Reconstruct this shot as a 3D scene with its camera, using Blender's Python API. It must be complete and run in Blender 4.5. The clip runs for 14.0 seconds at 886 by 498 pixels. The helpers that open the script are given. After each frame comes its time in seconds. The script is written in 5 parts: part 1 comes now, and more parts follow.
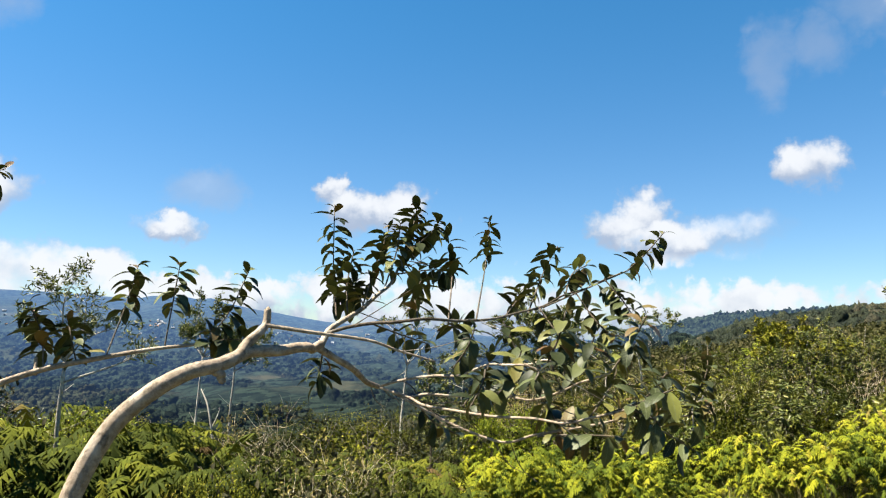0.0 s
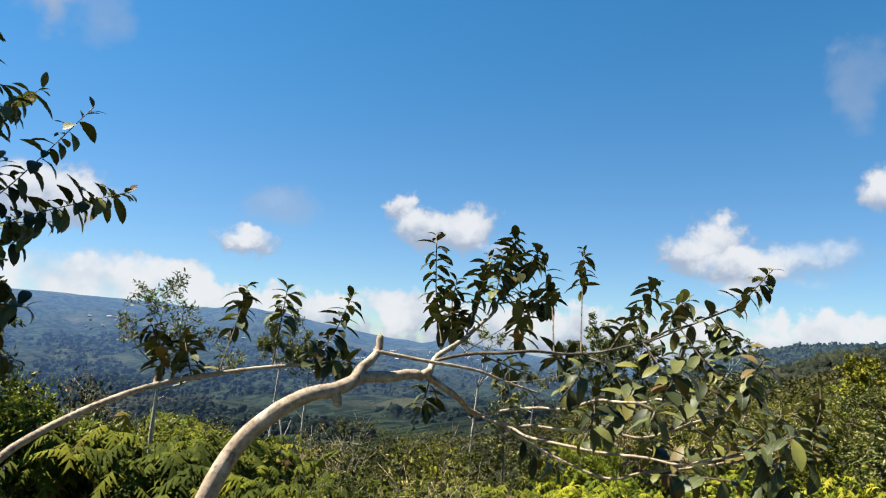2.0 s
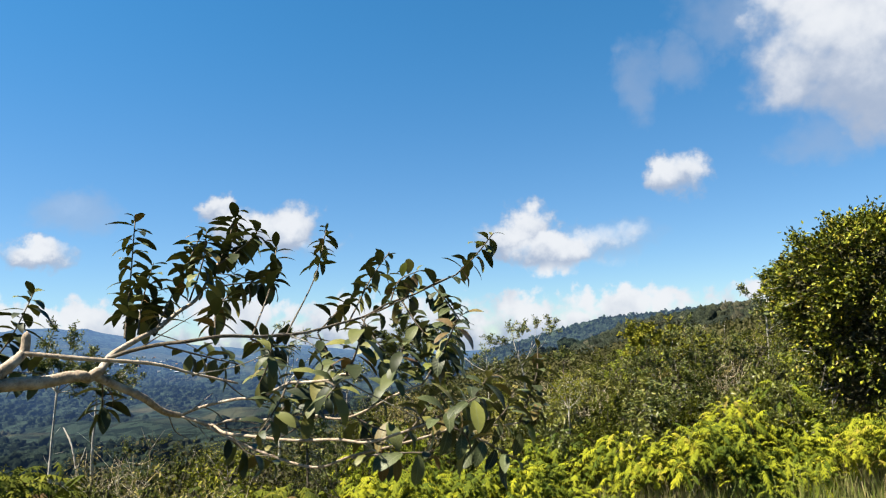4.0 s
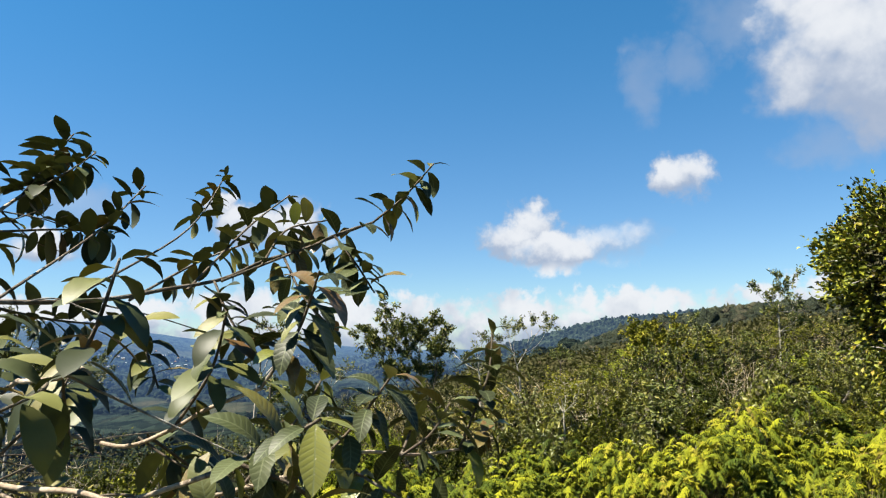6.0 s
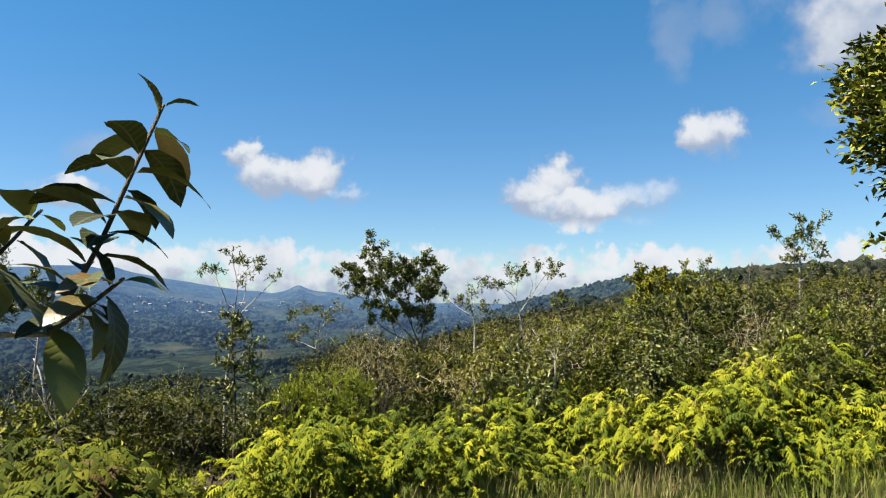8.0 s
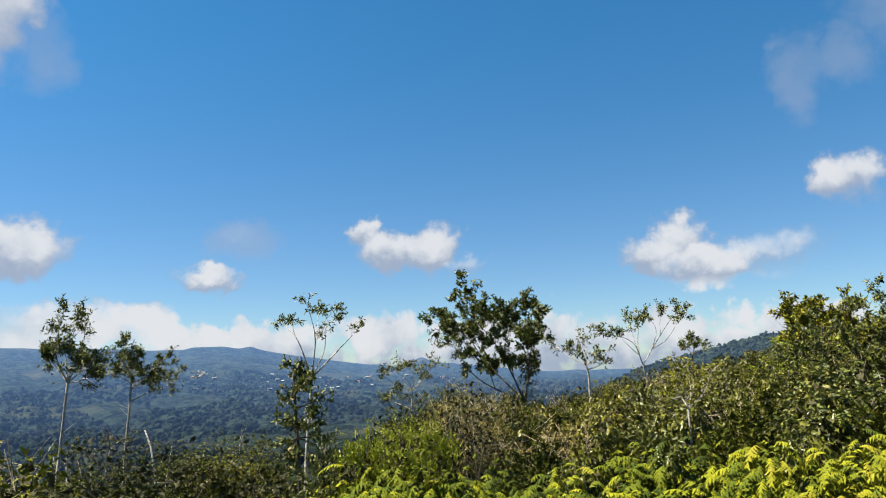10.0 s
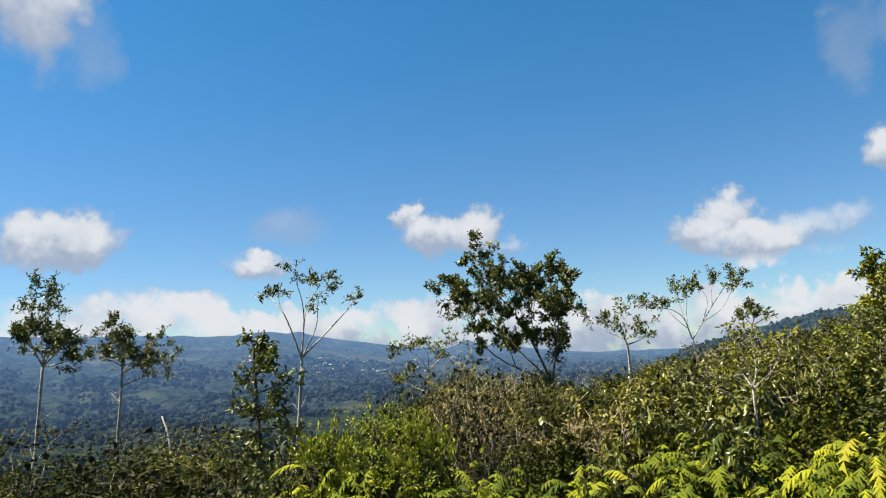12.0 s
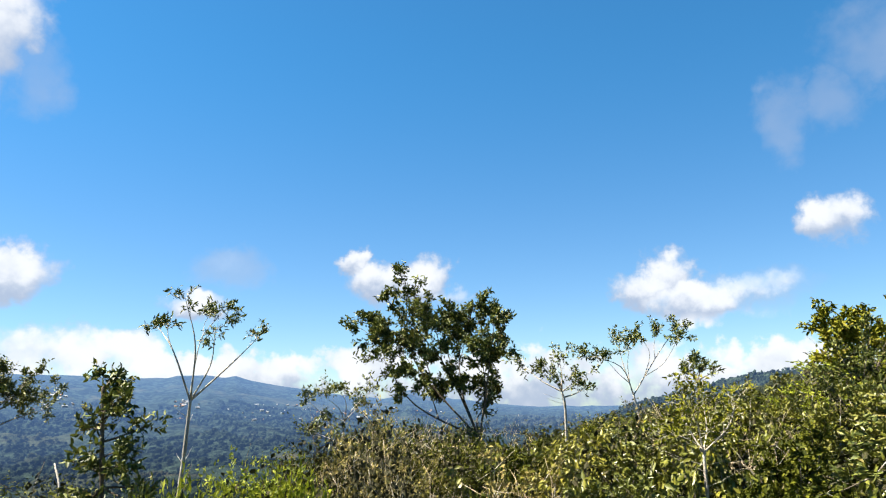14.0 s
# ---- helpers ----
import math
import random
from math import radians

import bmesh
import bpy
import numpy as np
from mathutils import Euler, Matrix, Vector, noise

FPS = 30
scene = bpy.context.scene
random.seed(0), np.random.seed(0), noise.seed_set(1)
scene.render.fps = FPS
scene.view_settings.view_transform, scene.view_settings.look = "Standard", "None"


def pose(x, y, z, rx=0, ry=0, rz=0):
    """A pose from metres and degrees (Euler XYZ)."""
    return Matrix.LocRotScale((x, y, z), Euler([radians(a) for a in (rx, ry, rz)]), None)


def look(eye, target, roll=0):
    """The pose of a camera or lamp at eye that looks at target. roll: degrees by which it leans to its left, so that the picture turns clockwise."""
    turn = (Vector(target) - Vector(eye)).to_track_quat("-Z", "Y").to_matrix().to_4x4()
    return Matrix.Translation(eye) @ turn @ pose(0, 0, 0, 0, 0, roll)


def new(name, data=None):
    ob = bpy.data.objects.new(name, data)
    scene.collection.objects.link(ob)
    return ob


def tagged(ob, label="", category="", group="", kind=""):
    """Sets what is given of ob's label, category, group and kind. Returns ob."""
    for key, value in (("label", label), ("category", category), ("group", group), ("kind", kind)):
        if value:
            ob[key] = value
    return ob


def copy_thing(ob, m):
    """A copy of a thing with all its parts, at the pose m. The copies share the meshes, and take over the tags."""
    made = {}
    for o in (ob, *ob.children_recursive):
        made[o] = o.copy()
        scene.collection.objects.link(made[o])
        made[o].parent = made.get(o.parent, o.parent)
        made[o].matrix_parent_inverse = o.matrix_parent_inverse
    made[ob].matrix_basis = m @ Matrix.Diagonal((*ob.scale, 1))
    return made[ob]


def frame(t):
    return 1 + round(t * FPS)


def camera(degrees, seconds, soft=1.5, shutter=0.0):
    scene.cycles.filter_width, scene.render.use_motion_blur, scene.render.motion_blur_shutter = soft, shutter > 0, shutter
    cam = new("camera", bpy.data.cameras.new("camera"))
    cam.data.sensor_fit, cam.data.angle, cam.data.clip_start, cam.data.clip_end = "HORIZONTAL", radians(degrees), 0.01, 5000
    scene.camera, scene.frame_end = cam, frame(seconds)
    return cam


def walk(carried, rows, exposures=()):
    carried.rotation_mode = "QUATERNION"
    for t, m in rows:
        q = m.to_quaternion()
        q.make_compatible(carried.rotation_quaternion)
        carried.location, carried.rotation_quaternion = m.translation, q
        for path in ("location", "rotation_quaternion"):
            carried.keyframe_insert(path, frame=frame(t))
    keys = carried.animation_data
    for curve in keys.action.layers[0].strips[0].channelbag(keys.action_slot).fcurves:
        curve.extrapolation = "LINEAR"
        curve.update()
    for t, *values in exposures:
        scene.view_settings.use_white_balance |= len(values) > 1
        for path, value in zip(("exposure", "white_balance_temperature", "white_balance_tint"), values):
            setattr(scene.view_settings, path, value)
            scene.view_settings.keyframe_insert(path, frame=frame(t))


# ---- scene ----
cam = camera(65.5, 14.0, soft=1.2)
PATH = [
    (0, (-0.032, 0.118, 1.581), (-0.023, 2.106, 1.793), 0.8),
    (0.5, (0.001, 0.104, 1.605), (0.114, 2.082, 1.878), 1.2),
    (1, (-0.028, 0.1, 1.602), (-0.008, 2.083, 1.866), 1.8),
    (1.5, (-0.163, 0.098, 1.596), (-0.513, 2.05, 1.855), 3.5),
    (2, (-0.175, 0.066, 1.614), (-0.36, 2.04, 1.875), 3.0),
    (2.5, (-0.029, 0.06, 1.579), (0.188, 2.035, 1.805), 1.1),
    (3, (0.104, 0.12, 1.571), (0.364, 2.089, 1.804), -1.3),
    (3.2, (0.136, 0.136, 1.563), (0.46, 2.096, 1.796), -3.4),
    (5.3, (0.437, 0.801, 1.566), (0.735, 2.759, 1.838), 0.4),
    (5.5, (0.474, 0.904, 1.525), (0.741, 2.869, 1.78), -0.3),
    (6, (0.617, 1.125, 1.508), (0.93, 3.085, 1.756), -1.4),
    (6.5, (0.755, 1.278, 1.477), (1.114, 3.235, 1.684), -2.8),
    (7, (0.871, 1.472, 1.419), (1.206, 3.423, 1.705), -0.1),
    (7.5, (1.053, 1.685, 1.369), (1.424, 3.632, 1.635), -0.7),
    (8, (1.227, 1.915, 1.299), (1.477, 3.896, 1.415), 0.0),
    (8.5, (1.349, 2.013, 1.189), (1.676, 3.972, 1.418), -1.4),
    (9, (1.458, 2.346, 1.067), (1.451, 4.312, 1.43), -1.2),
    (9.2, (1.495, 2.519, 1.056), (1.354, 4.491, 1.361), -1.8),
    (11.3, (1.859, 4.276, 0.858), (1.887, 6.246, 1.204), -3.2),
    (11.5, (1.891, 4.408, 0.876), (1.81, 6.379, 1.204), -4.0),
    (12, (1.961, 4.683, 0.877), (1.748, 6.652, 1.152), -3.0),
    (12.5, (1.931, 4.952, 0.85), (1.774, 6.911, 1.222), -3.2),
    (13, (1.969, 5.145, 0.825), (1.828, 7.105, 1.193), -4.0),
    (13.5, (2.079, 5.46, 0.858), (1.893, 7.406, 1.279), -2.9),
    (14, (2.146, 5.583, 0.83), (2.091, 7.539, 1.24), -1.2),
]
walk(cam, [(t, look(eye, target, roll)) for t, eye, target, roll in PATH],
     [(0.0, 2.2), (0.5, 2.06), (1.5, 2.0), (3.0, 2.08), (8.0, 2.02), (8.5, 1.97), (9.0, 1.9), (12.5, 1.93), (13.0, 2.07), (13.5, 1.95), (14.0, 2.3)])

# ---- sky, sun ----
SUN_AZ, SUN_EL = -93.0, 58.0      # degrees from straight ahead, positive to the right
SKY = 0.0152


def build_world():
    world = bpy.data.worlds.new("sky")
    scene.world = world
    world.use_nodes = True
    nt = world.node_tree
    nt.nodes.clear()
    N, L = nt.nodes.new, nt.links.new

    def feed(socket, v):
        if isinstance(v, (int, float, tuple)):
            socket.default_value = v
        else:
            L(v, socket)

    def m(op, a, b=0.0, c=0.0, clamp=False):
        n = N("ShaderNodeMath")
        n.operation, n.use_clamp = op, clamp
        for i, v in enumerate((a, b, c)):
            feed(n.inputs[i], v)
        return n.outputs[0]

    def mix(f, a, b):
        n = N("ShaderNodeMix")
        n.data_type = "RGBA"
        feed(n.inputs[0], f), feed(n.inputs[6], a), feed(n.inputs[7], b)
        return n.outputs[2]

    def ramp(v, lo, hi, a=0.0, b=1.0):
        n = N("ShaderNodeMapRange")
        n.interpolation_type = "SMOOTHSTEP"
        for i, x in enumerate((v, lo, hi, a, b)):
            feed(n.inputs[i], x)
        return n.outputs[0]

    sky = N("ShaderNodeTexSky")
    sky.sky_type, sky.sun_disc = "NISHITA", False
    sky.sun_elevation, sky.sun_rotation = radians(SUN_EL), radians(SUN_AZ)
    sky.altitude, sky.air_density, sky.dust_density, sky.ozone_density = 1200, 1.0, 0.1, 1.6
    scale = N("ShaderNodeVectorMath")
    scale.operation = "SCALE"
    L(sky.outputs[0], scale.inputs[0])
    scale.inputs["Scale"].default_value = SKY
    tex = N("ShaderNodeTexCoord")
    sep = N("ShaderNodeSeparateXYZ")
    L(tex.outputs["Generated"], sep.inputs[0])
    true_az = m("MULTIPLY", m("ARCTAN2", sep.outputs[0], sep.outputs[1]), 57.2958)
    true_el = m("MULTIPLY", m("ARCSINE", sep.outputs[2]), 57.2958)

    def noise_at(size, detail, rough, shift=0.0):
        n = N("ShaderNodeTexNoise")
        n.noise_dimensions = "4D"
        L(tex.outputs["Generated"], n.inputs["Vector"])
        n.inputs["Scale"].default_value, n.inputs["Detail"].default_value = size, detail
        n.inputs["Roughness"].default_value, n.inputs["W"].default_value = rough, shift
        return n.outputs[0]

    # cloud edges billow: shift the place looked up
    az = m("ADD", true_az, m("ADD", m("MULTIPLY", m("SUBTRACT", noise_at(17, 2, 0.5, 11.0), 0.5), 5.0), m("MULTIPLY", m("SUBTRACT", noise_at(60, 3, 0.6, 5.0), 0.5), 2.2)))
    el = m("ADD", true_el, m("ADD", m("MULTIPLY", m("SUBTRACT", noise_at(17, 2, 0.5, 21.0), 0.5), 3.0), m("MULTIPLY", m("SUBTRACT", noise_at(60, 3, 0.6, 9.0), 0.5), 2.0)))
    # the clear deep blue of mountain air: more of it higher up
    clear = mix(ramp(true_el, 0.0, 30.0), (1.38, 1.78, 2.12, 1), (0.75, 2.14, 2.68, 1))
    blue = N("ShaderNodeMix")
    blue.data_type, blue.blend_type = "RGBA", "MULTIPLY"
    blue.inputs[0].default_value = 1.0
    L(scale.outputs[0], blue.inputs[6]), L(clear, blue.inputs[7])
    lumps, fine = noise_at(20, 4, 0.42), noise_at(70, 3, 0.5, 3.0)
    rag = m("ADD", m("MULTIPLY", m("SUBTRACT", lumps, 0.5), 2.0), m("MULTIPLY", m("SUBTRACT", fine, 0.5), 0.25))
    # clouds: azimuth, elevation, half width, half height, thickness
    clouds = []
    clouds += [(-8.9, 10.5, 1.5, 1.5, 1.0), (-6.6, 8.9, 3.4, 2.0, 1.0), (-3.3, 9.2, 2.7, 2.3, 1.0), (-0.6, 7.9, 2.3, 1.2, 0.5), (14.4, 7.6, 2.6, 2.0, 0.9)]
    clouds += [(16.6, 8.5, 2.6, 2.4, 0.9), (17.9, 6.5, 4.0, 2.0, 0.9), (22.0, 7.2, 4.6, 1.6, 0.3), (-21.4, 6.8, 2.9, 1.2, 0.7)]
    clouds += [(29.2, 11.9, 2.5, 2.1, 0.8), (-37.5, 27.0, 4.4, 6.5, 0.8), (-35.2, 8.9, 4.8, 2.5, 1.0), (23.9, 1.9, 2.5, 1.2, 1.1)]
    clouds += [(-8.0, 2.4, 3.4, 2.1, 1.2), (43.5, 19.5, 9.5, 7.5, 1.0), (38.0, 22.5, 4.5, 4.0, 0.6), ]
    clouds += [(-32.0, 3.3, 9.0, 2.0, 0.7), (-26.3, 4.0, 3.0, 1.6, 0.8), (-29.0, 3.0, 1.8, 1.3, 1.1), (-24.6, 2.9, 2.2, 1.3, 1.1), (-21.6, 2.6, 1.6, 1.0, 1.0)]
    thin = [(22.6, 7.2, 5.0, 2.0), (-34.0, 23.0, 3.0, 3.6), (26.6, 19.6, 2.4, 3.6), (29.7, 20.4, 3.0, 2.8), (-18.6, 9.9, 3.2, 2.3), (39.5, 13.2, 4.0, 2.2), (33.5, 23.5, 5.0, 3.5)]
    cover, base, veil = -2.0, 0.0, -2.0
    for a0, e0, ra, re in thin:
        dx, dy = m("DIVIDE", m("SUBTRACT", az, a0), ra), m("DIVIDE", m("SUBTRACT", el, e0), re)
        veil = m("MAXIMUM", veil, m("SUBTRACT", 0.7, m("ADD", m("MULTIPLY", dx, dx), m("MULTIPLY", dy, dy))))
    for a0, e0, ra, re, thick in clouds:
        dx = m("DIVIDE", m("SUBTRACT", az, a0), ra)
        dy = m("DIVIDE", m("SUBTRACT", el, e0), re)
        d2 = m("ADD", m("MULTIPLY", dx, dx), m("MULTIPLY", dy, dy))
        body = m("MULTIPLY", m("SUBTRACT", 1.0, d2), thick * 1.2)
        cover = m("MAXIMUM", cover, body)
        inside = ramp(d2, 0.0, 1.4, 1.0, 0.0)
        base = m("MAXIMUM", base, m("MULTIPLY", inside, ramp(dy, -0.9, 0.5, 0.0, 1.0)))
    puffs = m("ADD", m("MULTIPLY", m("SUBTRACT", noise_at(14, 3, 0.5, 7.0), 0.5), 2.6), m("MULTIPLY", m("SUBTRACT", noise_at(48, 3, 0.5, 2.0), 0.5), 2.8))
    band = m("ADD", m("MULTIPLY", ramp(el, 4.8, 2.2), 1.7), puffs)
    cover = m("MAXIMUM", cover, m("SUBTRACT", band, ramp(true_el, 5.5, 8.0, 1.0, 2.5)))
    base = m("MAXIMUM", base, m("MULTIPLY", ramp(el, -1.2, 2.0), ramp(true_el, 6.5, 4.5, 0.0, 0.85)))
    dens = ramp(m("ADD", cover, m("MULTIPLY", rag, 0.95)), -0.15, 0.8)
    dens = m("MAXIMUM", dens, m("MULTIPLY", ramp(m("ADD", veil, m("MULTIPLY", rag, 0.8)), -0.4, 0.9), 0.42))
    lit = ramp(m("ADD", base, m("ADD", m("MULTIPLY", m("SUBTRACT", lumps, 0.5), 1.5), m("MULTIPLY", m("SUBTRACT", fine, 0.5), 0.3))), 0.1, 1.0)
    tone = mix(lit, (0.098, 0.117, 0.152, 1), (0.208, 0.213, 0.221, 1))
    out = mix(m("MULTIPLY", dens, 0.95), blue.outputs[2], tone)
    bg = N("ShaderNodeBackground")
    L(out, bg.inputs[0])
    end = N("ShaderNodeOutputWorld")
    L(bg.outputs[0], end.inputs[0])


build_world()
sun_data = bpy.data.lights.new("sun", "SUN")
sun_data.energy, sun_data.angle, sun_data.color = 5.0, radians(0.55), (1.0, 0.92, 0.78)
sun = new("sun", sun_data)
a_, e_ = radians(SUN_AZ), radians(SUN_EL)
sun.matrix_world = look((math.sin(a_) * math.cos(e_) * 50, math.cos(a_) * math.cos(e_) * 50, math.sin(e_) * 50), (0, 0, 0))
scene.view_settings.exposure = 2.08


# ---- materials ----
class Mat:
    """A node material with short helpers."""

    def __init__(self, name):
        self.mat = bpy.data.materials.new(name)
        self.mat.use_nodes = True
        self.nt = self.mat.node_tree
        self.bsdf = self.nt.nodes["Principled BSDF"]
        self.out = self.nt.nodes["Material Output"]
        self.tex = self.nt.nodes.new("ShaderNodeTexCoord")
        self.geo = self.nt.nodes.new("ShaderNodeNewGeometry")
        self.info = self.nt.nodes.new("ShaderNodeObjectInfo")

    def link(self, v, socket):
        if isinstance(v, (int, float, tuple)):
            socket.default_value = v
        else:
            self.nt.links.new(v, socket)

    def math(self, op, a, b=0.0, c=0.0):
        n = self.nt.nodes.new("ShaderNodeMath")
        n.operation = op
        for i, v in enumerate((a, b, c)):
            self.link(v, n.inputs[i])
        return n.outputs[0]

    def noise(self, size, detail=4, rough=0.55, where=None, stretch=None):
        n = self.nt.nodes.new("ShaderNodeTexNoise")
        v = where or self.geo.outputs["Position"]
        if stretch:
            mp = self.nt.nodes.new("ShaderNodeMapping")
            mp.inputs["Scale"].default_value = stretch
            self.link(v, mp.inputs[0])
            v = mp.outputs[0]
        self.link(v, n.inputs["Vector"])
        n.inputs["Scale"].default_value, n.inputs["Detail"].default_value, n.inputs["Roughness"].default_value = size, detail, rough
        return n.outputs[0]

    def ramp(self, v, stops):
        n = self.nt.nodes.new("ShaderNodeValToRGB")
        self.link(v, n.inputs[0])
        els = n.color_ramp.elements
        while len(els) < len(stops):
            els.new(0.5)
        for e, (p, c) in zip(els, stops):
            e.position, e.color = p, (*c, 1)
        return n.outputs[0]

    def mix(self, f, a, b, kind="MIX"):
        n = self.nt.nodes.new("ShaderNodeMix")
        n.data_type, n.blend_type = "RGBA", kind
        self.link(f, n.inputs[0]), self.link(a, n.inputs[6]), self.link(b, n.inputs[7])
        return n.outputs[2]

    def bump(self, v, strength, dist):
        n = self.nt.nodes.new("ShaderNodeBump")
        n.inputs["Strength"].default_value, n.inputs["Distance"].default_value = strength, dist
        self.link(v, n.inputs["Height"])
        self.link(n.outputs[0], self.bsdf.inputs["Normal"])
        return n.outputs[0]

    def colour(self, v, rough=0.8, spec=0.3):
        self.link(v, self.bsdf.inputs["Base Color"])
        self.link(rough, self.bsdf.inputs["Roughness"])
        self.bsdf.inputs["Specular IOR Level"].default_value = spec
        return self

    def glow_through(self, v, share):
        """Leaves let some light through."""
        t = self.nt.nodes.new("ShaderNodeBsdfTranslucent")
        self.link(v, t.inputs[0])
        s = self.nt.nodes.new("ShaderNodeMixShader")
        s.inputs[0].default_value = share
        self.nt.links.new(self.bsdf.outputs[0], s.inputs[1])
        self.nt.links.new(t.outputs[0], s.inputs[2])
        self.nt.links.new(s.outputs[0], self.out.inputs[0])
        return self


LEAF = 0.72


def leaf_material(name, stops, vein=0.0, rough=0.45, spec=0.4, through_share=0.12, per="object", patch=0.0):
    k = Mat(name)
    pick = k.info.outputs["Random"] if per == "object" else k.geo.outputs["Random Per Island"]
    if per == "both":
        pick = k.math("ADD", k.math("MULTIPLY", pick, 0.42), k.math("MULTIPLY", k.info.outputs["Random"], 0.58))
    if patch:
        pick = k.math("ADD", k.math("MULTIPLY", pick, 1 - patch), k.math("MULTIPLY", k.math("SUBTRACT", k.math("MULTIPLY", k.noise(0.9, 3), 2.6), 0.8), patch))
    col = k.ramp(pick, [(p, tuple(LEAF * v for v in c)) for p, c in stops])
    spots = k.noise(55, 4)
    col = k.mix(k.math("MULTIPLY", spots, 0.6), col, k.mix(0.6, col, (0.018, 0.016, 0.005, 1)))
    if vein:
        sep = k.nt.nodes.new("ShaderNodeSeparateXYZ")
        k.link(k.tex.outputs["Object"], sep.inputs[0])
        side = k.math("ABSOLUTE", sep.outputs[1])
        wave = k.math("SINE", k.math("MULTIPLY", k.math("SUBTRACT", sep.outputs[0], k.math("MULTIPLY", side, 0.75)), 760.0))
        rib = k.math("POWER", k.math("ADD", k.math("MULTIPLY", wave, 0.5), 0.5), 3.0)
        mid = k.math("LESS_THAN", side, 0.0011)
        lines = k.math("MAXIMUM", k.math("MULTIPLY", rib, 0.45), mid)
        col = k.mix(k.math("MULTIPLY", lines, vein), col, (0.095, 0.11, 0.055, 1))
        k.bump(k.math("MULTIPLY", lines, -1.0), 0.35, 0.0012)
    k.colour(col, rough, spec)
    k.glow_through(k.mix(0.35, col, (0.09, 0.12, 0.012, 1)), through_share)
    return k.mat


def bark_material(name, dark, light, size=1.0, blotch=(0.5, 0.5, 0.45)):
    k = Mat(name)
    where = k.tex.outputs["Object"]
    grain = k.noise(55 * size, 7, 0.7, where)
    patch, scar = k.noise(11 * size, 5, 0.6), k.noise(26 * size, 5, 0.7, where, (1, 1, 0.6))
    col = k.ramp(grain, [(0.3, dark), (0.65, light)])
    col = k.mix(k.ramp(patch, [(0.52, (0, 0, 0)), (0.64, (1, 1, 1))]), col, k.mix(0.55, col, (*blotch, 1)))
    col = k.mix(k.ramp(scar, [(0.56, (0, 0, 0)), (0.66, (1, 1, 1))]), col, k.mix(0.75, col, (*[v * 0.35 for v in dark], 1)))
    k.colour(col, 0.85, 0.2)
    k.bump(k.math("ADD", grain, k.math("MULTIPLY", scar, 0.8)), 0.8, 0.006)
    return k.mat


GUAVA = leaf_material("broad_leaf", [(0.0, (0.012, 0.019, 0.006)), (0.34, (0.032, 0.044, 0.013)), (0.68, (0.092, 0.110, 0.040)), (0.88, (0.16, 0.155, 0.030)), (0.96, (0.12, 0.065, 0.020))], vein=0.6, rough=0.52, spec=0.2, through_share=0.03)
GUAVAREST = leaf_material("broad_leaf_inner", [(0.0, (0.012, 0.019, 0.006)), (0.34, (0.032, 0.044, 0.013)), (0.68, (0.092, 0.110, 0.040)), (0.88, (0.16, 0.155, 0.030)), (0.96, (0.12, 0.065, 0.020))], rough=0.52, spec=0.2, through_share=0.03, per="island")
YOUNG = leaf_material("young_leaf", [(0.0, (0.20, 0.20, 0.035)), (0.45, (0.16, 0.19, 0.04)), (0.75, (0.17, 0.11, 0.035)), (1.0, (0.20, 0.10, 0.055))], vein=0.5, rough=0.38, through_share=0.15)
BUSHLEAF = leaf_material("laurel_leaf", [(0.0, (0.025, 0.038, 0.007)), (0.45, (0.10, 0.12, 0.012)), (0.85, (0.32, 0.33, 0.022)), (1.0, (0.26, 0.18, 0.03))], rough=0.5, spec=0.12, through_share=0.03, per="island")
TREELEAF = leaf_material("tree_leaf", [(0.0, (0.034, 0.050, 0.012)), (0.5, (0.105, 0.130, 0.026)), (0.85, (0.21, 0.23, 0.042)), (1.0, (0.26, 0.21, 0.06))], rough=0.5, spec=0.2, through_share=0.12, per="island")
# Near-black leaf colour that paints the shade inside crowns.
INNER_SHADE = bark_material("inner_shade", (0.02, 0.02, 0.008), (0.045, 0.042, 0.016), 1.0, (0.05, 0.04, 0.02))
SHRUBLEAF = leaf_material("shrub_leaf", [(0.0, (0.012, 0.018, 0.004)), (0.3, (0.040, 0.052, 0.007)), (0.55, (0.115, 0.125, 0.010)), (0.76, (0.245, 0.245, 0.016)), (0.95, (0.22, 0.18, 0.03))], rough=0.6, spec=0.06, through_share=0.05, per="both", patch=0.18)
SCRUBLEAF = leaf_material("scrub_leaf", [(0.0, (0.028, 0.032, 0.013)), (0.5, (0.060, 0.060, 0.022)), (0.8, (0.095, 0.082, 0.034)), (1.0, (0.11, 0.08, 0.05))], rough=0.7, spec=0.04, per="island", patch=0.5)
BROADLEAF = leaf_material("glossy_leaf", [(0.0, (0.05, 0.065, 0.010)), (0.5, (0.14, 0.15, 0.016)), (1.0, (0.28, 0.25, 0.03))], rough=0.38, spec=0.3, through_share=0.05, per="both")
BRIGHTLEAF = leaf_material("bright_leaf", [(0.0, (0.15, 0.20, 0.015)), (0.5, (0.28, 0.33, 0.02)), (1.0, (0.40, 0.42, 0.03))], rough=0.55, spec=0.15, through_share=0.25, per="island")
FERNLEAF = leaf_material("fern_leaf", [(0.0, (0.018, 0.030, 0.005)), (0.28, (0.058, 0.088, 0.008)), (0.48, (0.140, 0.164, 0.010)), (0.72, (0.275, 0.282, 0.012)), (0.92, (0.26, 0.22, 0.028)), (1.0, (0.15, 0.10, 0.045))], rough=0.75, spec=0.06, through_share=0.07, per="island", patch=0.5)
